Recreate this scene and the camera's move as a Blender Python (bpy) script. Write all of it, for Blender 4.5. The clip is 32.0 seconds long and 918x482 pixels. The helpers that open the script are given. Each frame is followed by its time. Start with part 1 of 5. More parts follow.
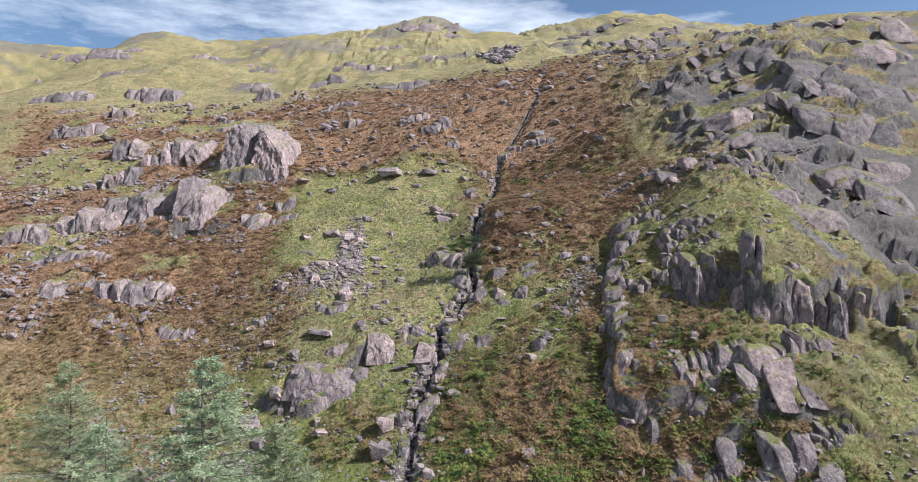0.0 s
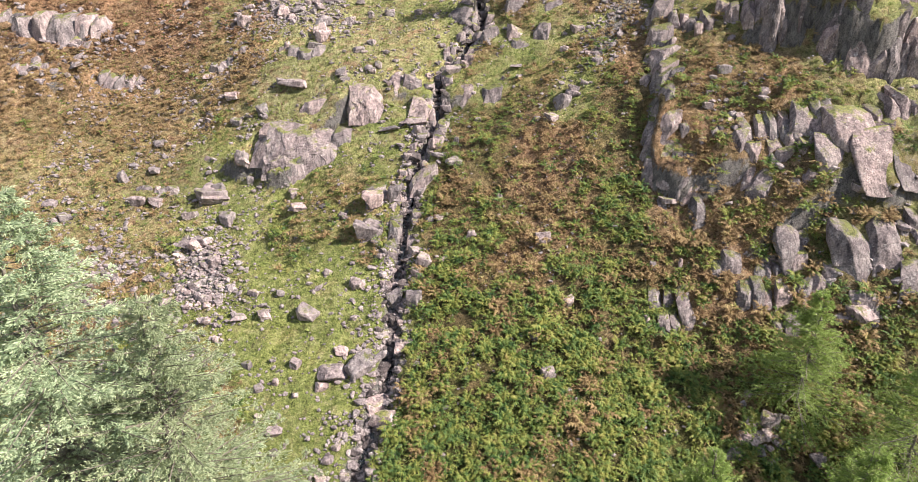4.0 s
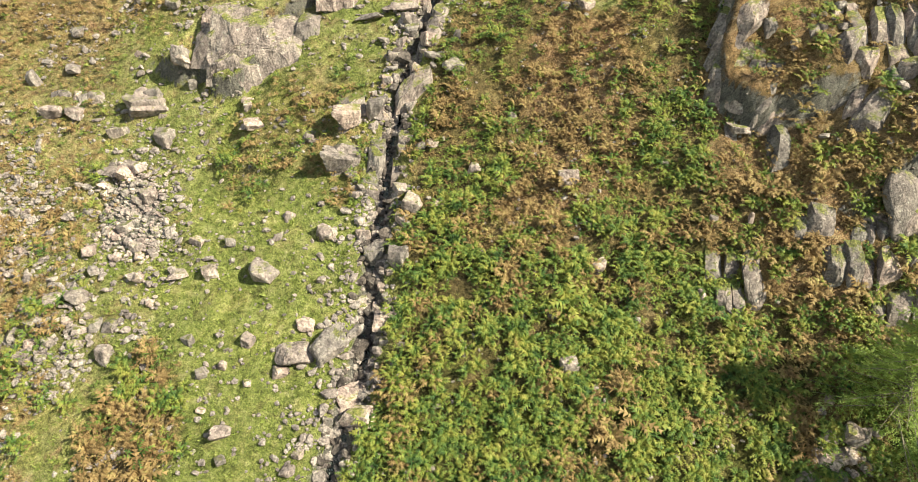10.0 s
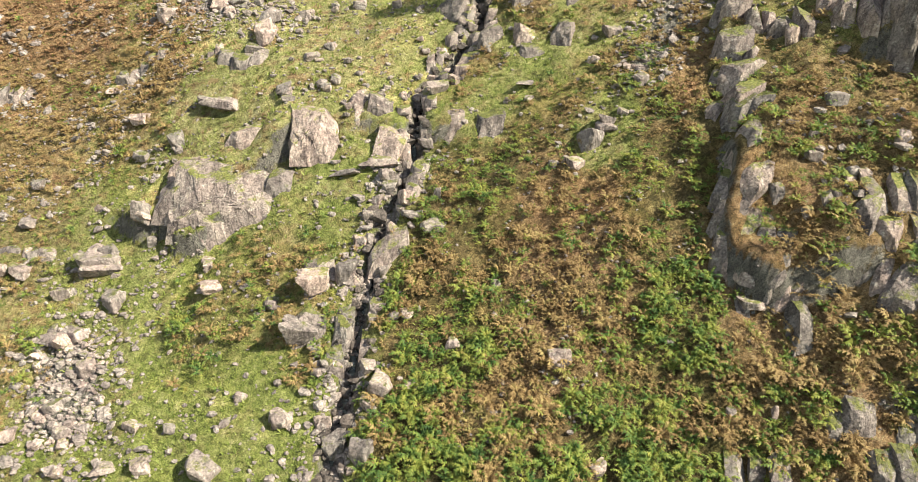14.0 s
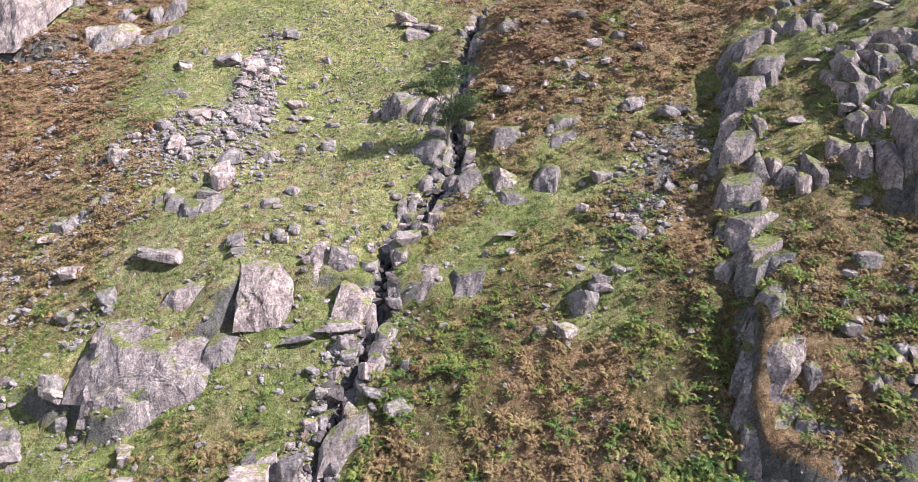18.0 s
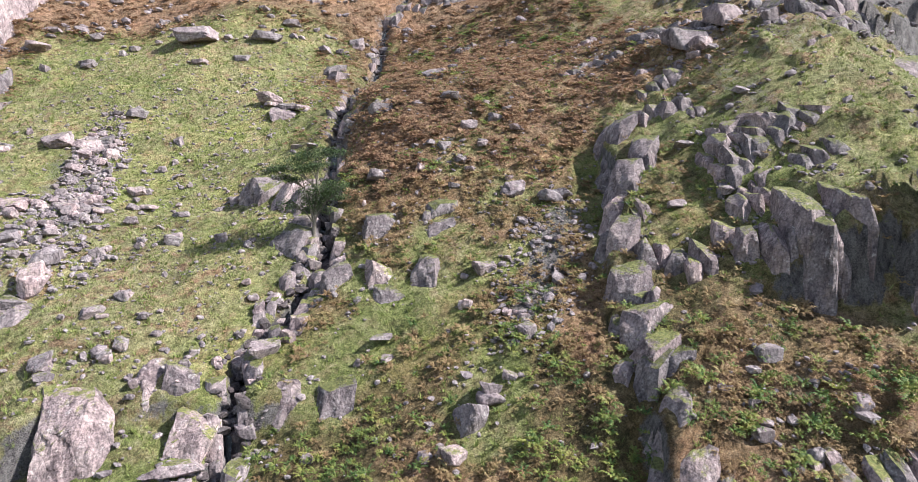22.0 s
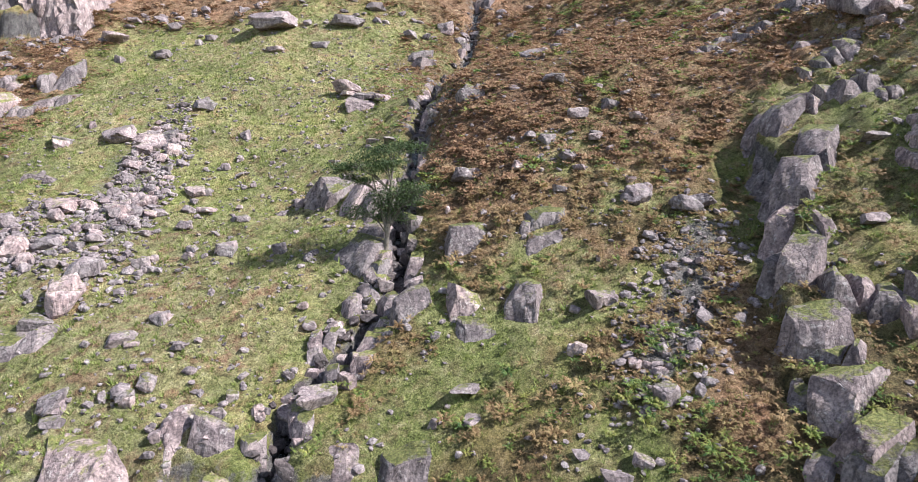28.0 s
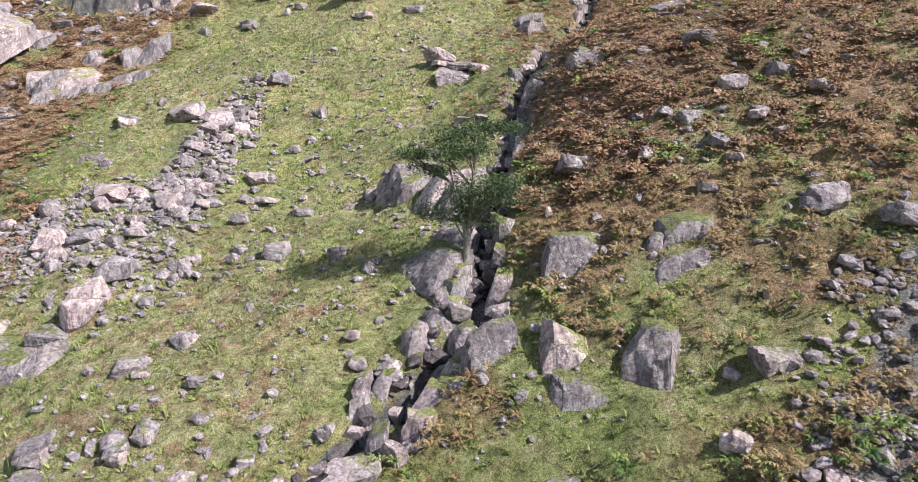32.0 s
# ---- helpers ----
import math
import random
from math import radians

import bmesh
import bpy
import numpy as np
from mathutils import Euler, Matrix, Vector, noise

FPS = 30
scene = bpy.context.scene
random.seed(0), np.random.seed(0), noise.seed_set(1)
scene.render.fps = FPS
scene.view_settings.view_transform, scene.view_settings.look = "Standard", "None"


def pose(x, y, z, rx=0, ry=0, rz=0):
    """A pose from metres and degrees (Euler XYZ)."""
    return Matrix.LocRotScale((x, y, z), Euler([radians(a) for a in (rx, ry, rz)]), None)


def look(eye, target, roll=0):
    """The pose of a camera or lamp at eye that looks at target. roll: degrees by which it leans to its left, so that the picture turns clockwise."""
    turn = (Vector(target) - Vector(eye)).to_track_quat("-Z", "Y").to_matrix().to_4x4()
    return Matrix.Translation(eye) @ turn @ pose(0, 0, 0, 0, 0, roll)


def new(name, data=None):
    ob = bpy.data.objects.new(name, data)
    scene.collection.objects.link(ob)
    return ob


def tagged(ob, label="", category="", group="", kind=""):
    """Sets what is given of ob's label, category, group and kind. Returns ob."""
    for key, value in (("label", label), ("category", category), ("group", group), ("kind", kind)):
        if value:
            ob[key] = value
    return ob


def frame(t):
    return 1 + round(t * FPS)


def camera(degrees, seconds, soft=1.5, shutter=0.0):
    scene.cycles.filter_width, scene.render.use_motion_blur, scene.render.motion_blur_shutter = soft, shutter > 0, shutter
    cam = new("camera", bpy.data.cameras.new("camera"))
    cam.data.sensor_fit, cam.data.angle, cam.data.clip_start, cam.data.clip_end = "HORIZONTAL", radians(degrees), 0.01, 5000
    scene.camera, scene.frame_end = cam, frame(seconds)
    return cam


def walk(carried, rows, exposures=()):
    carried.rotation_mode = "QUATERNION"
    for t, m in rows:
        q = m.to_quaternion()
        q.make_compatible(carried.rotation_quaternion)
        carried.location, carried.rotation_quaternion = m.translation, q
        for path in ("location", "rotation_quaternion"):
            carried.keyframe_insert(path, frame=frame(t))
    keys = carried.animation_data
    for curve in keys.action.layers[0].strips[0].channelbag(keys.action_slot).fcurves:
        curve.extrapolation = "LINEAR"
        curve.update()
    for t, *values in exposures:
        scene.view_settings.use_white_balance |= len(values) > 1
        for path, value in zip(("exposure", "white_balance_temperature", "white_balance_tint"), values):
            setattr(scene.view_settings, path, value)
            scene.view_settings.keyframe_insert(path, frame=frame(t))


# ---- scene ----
cam = camera(71.26, 32.0, soft=0.85)
PATH = [
    (0, (-1.490, -47.487, 27.160), (-1.162, -37.493, 27.184), -0.11),
    (0.5, (-1.277, -45.841, 27.170), (-0.964, -35.850, 26.901), -0.12),
    (1, (-1.132, -44.236, 27.265), (-0.837, -34.272, 26.468), -0.13),
    (1.5, (-1.008, -42.676, 27.313), (-0.738, -32.767, 25.991), -0.14),
    (2, (-0.882, -41.164, 27.331), (-0.627, -31.338, 25.494), -0.12),
    (2.5, (-0.828, -39.655, 27.280), (-0.587, -29.946, 24.898), -0.08),
    (3, (-0.742, -38.219, 27.291), (-0.521, -28.660, 24.362), -0.08),
    (3.5, (-0.672, -36.816, 27.294), (-0.479, -27.440, 23.822), -0.08),
    (5.5, (-0.530, -32.222, 27.083), (-0.443, -23.878, 21.572), -0.12),
    (6, (-0.570, -31.278, 27.059), (-0.491, -23.248, 21.100), -0.10),
    (6.5, (-0.590, -30.412, 26.994), (-0.511, -22.642, 20.699), 0.01),
    (7, (-0.459, -29.584, 26.926), (-0.399, -21.833, 20.608), 0.00),
    (7.5, (-0.286, -28.715, 26.921), (-0.258, -20.969, 20.597), -0.09),
    (8, (-0.164, -27.814, 26.916), (-0.160, -20.068, 20.591), -0.16),
    (8.5, (-0.108, -26.937, 26.922), (-0.105, -19.104, 20.706), -0.10),
    (9, (0.000, -26.055, 26.851), (-0.000, -18.131, 20.751), -0.08),
    (9.5, (0.128, -25.204, 26.748), (0.116, -17.187, 20.771), -0.05),
    (10, (0.237, -24.432, 26.671), (0.212, -16.327, 20.815), -0.11),
    (10.5, (0.378, -23.778, 26.564), (0.343, -15.571, 20.851), -0.03),
    (11, (0.618, -23.225, 26.568), (0.573, -14.905, 21.020), -0.05),
    (11.5, (0.802, -22.697, 26.647), (0.760, -14.236, 21.317), -0.00),
    (12, (0.885, -22.139, 26.749), (0.832, -13.551, 21.628), -0.01),
    (12.5, (1.027, -21.579, 26.820), (0.956, -12.877, 21.894), -0.02),
    (13, (1.168, -20.997, 26.894), (1.108, -12.178, 22.179), 0.04),
    (13.5, (1.311, -20.353, 26.955), (1.253, -11.413, 22.474), 0.06),
    (14, (1.443, -19.595, 26.958), (1.378, -10.547, 22.701), 0.05),
    (14.5, (1.592, -18.796, 26.886), (1.513, -9.647, 22.848), 0.07),
    (16.5, (1.862, -15.668, 27.139), (1.878, -6.198, 23.927), 0.16),
    (17, (1.950, -15.048, 27.241), (1.987, -5.507, 24.245), 0.14),
    (17.5, (2.052, -14.481, 27.423), (2.130, -4.880, 24.627), 0.10),
    (18, (2.141, -13.946, 27.571), (2.265, -4.282, 25.003), 0.12),
    (18.5, (2.269, -13.328, 27.692), (2.407, -3.604, 25.365), 0.17),
    (19, (2.391, -12.640, 27.759), (2.550, -2.863, 25.666), 0.13),
    (19.5, (2.501, -11.983, 27.795), (2.710, -2.158, 25.946), 0.12),
    (20, (2.687, -11.339, 27.775), (3.234, -1.483, 26.176), 0.08),
    (20.5, (2.844, -10.676, 27.765), (4.176, -0.866, 26.350), 0.02),
    (21, (2.940, -10.085, 27.752), (4.706, -0.342, 26.354), -0.02),
    (21.5, (3.075, -9.833, 27.766), (4.937, -0.109, 26.361), -0.02),
    (22, (3.113, -9.866, 27.791), (5.008, -0.149, 26.382), 0.00),
    (22.5, (3.142, -9.919, 27.797), (4.928, -0.181, 26.387), 0.01),
    (23, (3.155, -9.961, 27.800), (4.677, -0.178, 26.391), 0.05),
    (23.5, (3.166, -9.849, 27.868), (4.476, -0.037, 26.452), 0.07),
    (24, (3.034, -9.696, 27.921), (4.413, 0.106, 26.501), 0.08),
    (24.5, (2.991, -9.357, 27.915), (4.467, 0.430, 26.490), 0.06),
    (25, (2.966, -8.675, 27.836), (4.395, 1.120, 26.417), 0.06),
    (25.5, (3.029, -7.764, 27.780), (4.350, 2.047, 26.366), 0.10),
    (27.5, (3.542, -3.644, 27.686), (4.289, 6.222, 26.240), 0.04),
    (28, (3.657, -2.641, 27.669), (4.208, 7.237, 26.214), -0.01),
    (28.5, (3.749, -1.681, 27.656), (4.077, 8.198, 26.134), -0.00),
    (29, (3.866, -0.736, 27.641), (3.945, 9.132, 26.026), -0.03),
    (29.5, (4.022, 0.202, 27.617), (3.721, 10.055, 25.936), -0.01),
    (30, (4.132, 1.127, 27.589), (3.522, 10.958, 25.862), 0.02),
    (30.5, (4.192, 2.077, 27.623), (3.222, 11.871, 25.852), -0.02),
    (31, (4.249, 2.992, 27.660), (2.946, 12.745, 25.879), 0.08),
    (31.5, (4.306, 3.844, 27.688), (3.050, 13.605, 25.915), 0.11),
    (32, (4.332, 4.585, 27.736), (3.163, 14.356, 25.960), 0.16),
]
walk(cam, [(t, look(eye, target, roll)) for t, eye, target, roll in PATH],
     exposures=[(0.0, 0.70, 5950, 10), (1.0, 1.02, 5950, 14), (2.0, 1.20, 5950, 16), (3.5, 1.25, 6250, 15), (5.5, 1.40, 8300, -10), (13.0, 1.40, 8300, -8),
                (14.5, 1.38, 7400, -3), (16.5, 1.32, 6020, 10.5), (32.0, 1.17, 6000, 9.5)])

# ---- sky and sun ----
SUN_TO = Vector((0.71, -0.20, 0.675)).normalized()
world = bpy.data.worlds.new("daylight")
scene.world = world
world.use_nodes = True
wn, wl = world.node_tree.nodes, world.node_tree.links
wn.clear()
sky = wn.new("ShaderNodeTexSky")
sky.sky_type = "NISHITA"
sky.sun_disc = False
sky.sun_elevation = math.asin(SUN_TO.z)
sky.sun_rotation = math.atan2(SUN_TO.x, SUN_TO.y)
sky.altitude = 300
sky.dust_density = 0.6
sky.ozone_density = 1.5
wcoord = wn.new("ShaderNodeTexCoord")
wmap = wn.new("ShaderNodeMapping")
wmap.inputs["Scale"].default_value = (1.2, 1.2, 5.0)
wcloud = wn.new("ShaderNodeTexNoise")
wcloud.inputs["Scale"].default_value = 1.7
wcloud.inputs["Detail"].default_value = 7
wcloud.inputs["Roughness"].default_value = 0.62
wramp = wn.new("ShaderNodeValToRGB")
wramp.color_ramp.elements[0].position = 0.47
wramp.color_ramp.elements[1].position = 0.70
wmix = wn.new("ShaderNodeMixRGB")
wmix.inputs[2].default_value = (11.0, 11.3, 11.8, 1)
wbg = wn.new("ShaderNodeBackground")
wbg.inputs["Strength"].default_value = 0.070
wout = wn.new("ShaderNodeOutputWorld")
wl.new(wcoord.outputs["Generated"], wmap.inputs["Vector"])
wl.new(wmap.outputs["Vector"], wcloud.inputs["Vector"])
wl.new(wcloud.outputs["Fac"], wramp.inputs["Fac"])
wl.new(wramp.outputs["Color"], wmix.inputs[0])
wl.new(sky.outputs["Color"], wmix.inputs[1])
wl.new(wmix.outputs["Color"], wbg.inputs["Color"])
wl.new(wbg.outputs["Background"], wout.inputs["Surface"])
sun = new("sun", bpy.data.lights.new("sun", "SUN"))
sun.data.energy = 5.0
sun.data.angle = radians(0.53)
sun.data.color = (1.0, 0.95, 0.87)
sun.matrix_world = look(SUN_TO * 100, (0, 0, 0))

# ---- numbers for the hillside ----
rng = np.random.RandomState(7)
LATTICE = rng.rand(256, 256)


def vnoise(x, y):
    """Smooth lattice noise in 0..1 for arrays of plan coordinates."""
    xi, yi = np.floor(x).astype(int), np.floor(y).astype(int)
    u, v = x - xi, y - yi
    u, v = u * u * u * (u * (u * 6 - 15) + 10), v * v * v * (v * (v * 6 - 15) + 10)
    a, b = LATTICE[xi & 255, yi & 255], LATTICE[(xi + 1) & 255, yi & 255]
    c, d = LATTICE[xi & 255, (yi + 1) & 255], LATTICE[(xi + 1) & 255, (yi + 1) & 255]
    return (a * (1 - u) + b * u) * (1 - v) + (c * (1 - u) + d * u) * v


def fbm(x, y, octaves=4, gain=0.5):
    """Summed noise about 0, roughly -0.5..0.5."""
    total, amp, out = 0.0, 1.0, 0.0
    for k in range(octaves):
        out = out + amp * (vnoise(x * 2 ** k + 17.3 * k, y * 2 ** k + 9.1 * k) - 0.5)
        total += amp
        amp *= gain
    return out / total * 1.6


def smooth(a, b, v):
    s = np.clip((v - a) / (b - a), 0, 1)
    return s * s * (3 - 2 * s)


# The hill's long profile at x = 0, and the swellings on its flank on a grid of 8 m.
PROFILE_Y = [-60, -30, -12, 0, 15, 30, 50, 75, 120, 180, 240, 320, 500]
PROFILE_Z = [-16, -8.9, -1.2, 7.4, 15.2, 25.9, 36.2, 52.4, 71.5, 97, 117, 124.4, 110.8]
TILT, BOWL = 1.73, 0.25
SWELL_X = np.linspace(-30, 34, 9)
SWELL_Y = np.linspace(-14, 66, 11)
SWELL = np.array([
    0.4, 0.4, 0.7, -0.2, 0.6, 0.6, -0.3, -0.4, -0.6,
    -1.2, -0.8, 0.7, -1.3, 0.5, -0.3, -0.6, 0.9, 0.3,
    -1.4, -1, 0, -0.6, 0.4, -0.9, -0.7, 1, 1.3,
    0.7, -0.3, -1.9, 0, -0.9, 1, 2.1, 1.7, 1.8,
    -1.1, -0.8, 0.5, 2.3, -0.6, 1, 0.3, 1.6, 2.6,
    -1.5, 0, 0.8, -0.9, -0.3, 0.6, -2.1, 1.4, 3.3,
    -0.1, -0.2, -0.1, -2.7, -0.2, 2.2, -0.2, 0.8, 1.9,
    0.3, -0.7, 0.8, -0.6, -0.4, 1.3, 0.2, -0.4, 0.3,
    0.4, -0.7, 0.1, 0.5, -1.2, -1.4, -0.9, -0.3, -0.1,
    0.8, -0.6, -1, 0.8, -1.0, -1.8, -1.4, -0.2, -0.2,
    1.5, -0.5, -1.2, 0.5, -0.2, -1.4, -1.6, -0.3, -0.2,
]).reshape(11, 9)
prof_y = np.linspace(-100, 600, 2801)
kern = np.exp(-np.linspace(-3, 3, 49) ** 2 / 2)
prof_z = np.convolve(np.pad(np.interp(prof_y, PROFILE_Y, PROFILE_Z), 24, mode="edge"), kern / kern.sum(), "valid")

# Knolls of the higher ground: x, y, height, radius along x, radius along y.
KNOLLS = [
    (58, 46, 6.0, 15, 13), (74, 66, 5.0, 18, 16), (50, 66, 3.5, 13, 10),
    (0, 330, -22, 400, 55), (-162, 175, -30.0, 30, 40), (-145, 186, -19.6, 30, 40), (-122, 199, 18.1, 30, 40), (-100, 209, -11.4, 30, 40), (-77, 216, 4.4, 30, 40), (-52, 222, 1.3, 30, 40), (-28, 226, 3.7, 18, 40), (-4, 227, 11.6, 18, 40), (16, 226, 1.0, 18, 40), (39, 224, 0.3, 30, 40), (71, 212, 6.5, 30, 40), (93, 190, 4.9, 30, 40), (107, 171, -6.4, 30, 40), (119, 151, 6.6, 30, 40), (127, 130, 0.6, 30, 40), (131, 111, 1.8, 30, 40),
]
# The stream's course in plan, uphill.
STREAM = np.array([(-9.5, -20), (-6.8, -12.6), (-6.1, -7.9), (-5.0, -4.6), (-4.4, -1.6), (-4.3, 1.5), (-4.0, 4.5), (-3.7, 8.4),
                   (-3.2, 11.2), (-2.2, 13.5), (-1.4, 15.8), (-1.3, 19.2), (0.2, 21.2), (1.5, 22.8), (2.7, 24.6), (2.4, 27.5),
                   (2.9, 32), (4.0, 41), (5.4, 48), (8.2, 58.5), (9.0, 63.5), (13.9, 70.6), (17.5, 76), (22, 92)], float)


def along_stream(x, y):
    """Distance from the stream's line and how far up it, for arrays."""
    best, where = np.full(x.shape, 1e9), np.zeros(x.shape)
    for k in range(len(STREAM) - 1):
        a, b = STREAM[k], STREAM[k + 1]
        ab = b - a
        s = np.clip(((x - a[0]) * ab[0] + (y - a[1]) * ab[1]) / (ab @ ab), 0, 1)
        d = np.hypot(x - a[0] - s * ab[0], y - a[1] - s * ab[1])
        near = d < best
        best, where = np.where(near, d, best), np.where(near, k + s, where)
    return best, where


# Rock steps across the slope: drop on the low side, rise on the high side, reach of both, then the line in plan (high side on its right).
SCARPS = [
    (1.9, 1.5, 4.5, [(37, 9.8), (32, 8.6), (29, 9.6), (26.0, 11.4)]),
    (0.55, 0.75, 3.0, [(14.5, 10.2), (14.9, 13), (15.9, 17.5), (18.0, 22), (19.2, 26)]),
    (0.7, 0.9, 2.6, [(17.5, 4.8), (14.8, 4.6), (13.5, 5.6), (13.6, 8), (14.4, 9.6)]),
    (0.7, 1.0, 3.0, [(-9.0, 16.2), (-12.0, 13.6), (-13.6, 12.6), (-16.6, 13.8)]),
    (0.5, 0.6, 2.5, [(-0.8, 16.5), (-4.5, 17.4), (-8.5, 17.0)]),
    (0.6, 0.7, 2.5, [(27.5, 0.8), (24.0, 2.0), (20.5, 1.2)]),
    (0.9, 1.0, 3.5, [(-29.5, 59), (-33.0, 57.6), (-36.5, 59)]),
    (0.8, 0.8, 3.0, [(-34.0, 43.5), (-39.0, 42.4), (-45.0, 43.5)]),
]


def scarp(x, y, low, high, reach, line):
    k = 0.35 + 0.12 * reach
    x, y = x + k * 2.0 * fbm(x / 2.6 + 31, y / 2.6, 4, 0.6), y + k * 2.0 * fbm(x / 2.6, y / 2.6 + 57, 4, 0.6)
    best, side = np.full(x.shape, 1e9), np.zeros(x.shape)
    for a, b in zip(line, line[1:]):
        a, b = np.array(a), np.array(b)
        ab = b - a
        s = np.clip(((x - a[0]) * ab[0] + (y - a[1]) * ab[1]) / (ab @ ab), 0, 1)
        u, v = x - a[0] - s * ab[0], y - a[1] - s * ab[1]
        d = np.hypot(u, v)
        near = d < best
        best, side = np.where(near, d, best), np.where(near, (u * ab[1] - v * ab[0]) / np.hypot(*ab), side)
    fall = np.exp(-(best / reach) ** 2) * np.clip(0.85 + 1.1 * fbm(x / 3.7 + 11, y / 3.7, 2), 0.25, 1.25)
    up = smooth(-0.35, 0.35, side)
    return fall * (high * up - low * (1 - up))


def lie(x, y):
    """The hillside without its gully and small relief."""
    x, y = np.asarray(x, float), np.asarray(y, float)
    z = np.interp(y, prof_y, prof_z) + TILT * 75 * np.tanh(x / 75) * np.clip((y + 40) / 100, 0, 1.25) * (1 - 0.8 * smooth(70, 180, y)) / 10 + BOWL * x ** 2 / (1 + (x / 60) ** 2) / 300
    across = [np.exp(-(x - sx) ** 2 / 112.5) for sx in SWELL_X]
    for b, sy in enumerate(SWELL_Y):
        z = z + np.exp(-(y - sy) ** 2 / 112.5) * sum(k * e for k, e in zip(SWELL[b], across))
    for row in SCARPS:
        z = z + scarp(x, y, *row)
    for kx, ky, kz, kr, ks in KNOLLS:
        z = z + kz * np.exp(-((x - kx) / kr) ** 2 - ((y - ky) / ks) ** 2)
    return z


def ledges(x, y, z):
    """Treads and risers of the rocky flanks, added to the lie of the land."""
    out = 0.0
    right = smooth(20.5, 25, x + 3 * fbm(x / 5, y / 5, 2)) * smooth(-8, -2, y) * (1 - smooth(100, 120, y))
    left = smooth(-29, -36, x + 6 * fbm(x / 8, y / 8, 3)) * smooth(16, 24, y) * (1 - smooth(66, 80, y)) + 0.7 * smooth(-45, -60, x) * smooth(70, 80, y) * (1 - smooth(100, 115, y))
    top = smooth(108, 125, y)
    for mask, tall, cell, strength in ((right, 1.7, 4.0, 0.40), (right * smooth(30, 40, x), 4.2, 9.0, 0.72), (left, 2.2, 6.0, 0.6), (top, 4.5, 16.0, 0.5)):
        f = fbm(x / cell + tall, y / cell, 4)
        t = (z + 2.6 * tall * f) / tall
        t = t - np.floor(t)
        patchy = smooth(-0.12, 0.12, fbm(x / cell / 1.3 + 70, y / cell / 1.3 + tall, 3))
        out = out + mask * strength * patchy * tall * (smooth(0.0, 0.26, t) - t)
    return out


def height(x, y):
    x, y = np.asarray(x, float), np.asarray(y, float)
    near = 1 - smooth(70, 130, y)
    wob = 0.35 * fbm(x / 1.7, y / 1.7, 2)
    d, w = along_stream(x + wob, y + 0.35 * fbm(x / 1.9 + 40, y / 1.9, 2))
    deep = np.interp(w, [0, 4, 7, 8, 11, 13, 15, 19, 21, 23], [0.6, 0.8, 0.9, 1.1, 1.6, 1.45, 1.3, 1.1, 0.9, 0.4])
    wide = np.interp(w, [0, 3, 7, 9, 12, 14, 18, 23], [0.9, 0.7, 0.5, 0.48, 0.5, 0.55, 0.75, 1.1])
    z = lie(x, y) - deep * np.exp(-(d / wide) ** 2 * 1.2) - 0.25 * deep * np.exp(-(d / 2.6) ** 2)
    z = z + ledges(x, y, z)
    z = z + near * (0.5 * fbm(x / 3.1, y / 3.1, 3) + 0.22 * fbm(x / 0.9 + 5, y / 0.9, 3))
    z = z + (1 - near) * 5.0 * fbm(x / 24.0 + 3, y / 24.0, 4)
    return z

# ---- what grows where ----
def blob(x, y, cx, cy, rx, ry, turn=0.0, edge=0.35):
    """1 inside an ellipse in plan, 0 outside, with a soft ragged edge."""
    c, s = math.cos(radians(turn)), math.sin(radians(turn))
    u, v = (c * (x - cx) + s * (y - cy)) / rx, (c * (y - cy) - s * (x - cx)) / ry
    r = np.sqrt(u * u + v * v) + 0.55 * fbm(x / 2.3 + cx, y / 2.3 + cy, 4)
    return 1 - smooth(1 - edge, 1 + edge, r)


def stream_x(y):
    return np.interp(y, STREAM[:, 1], STREAM[:, 0])


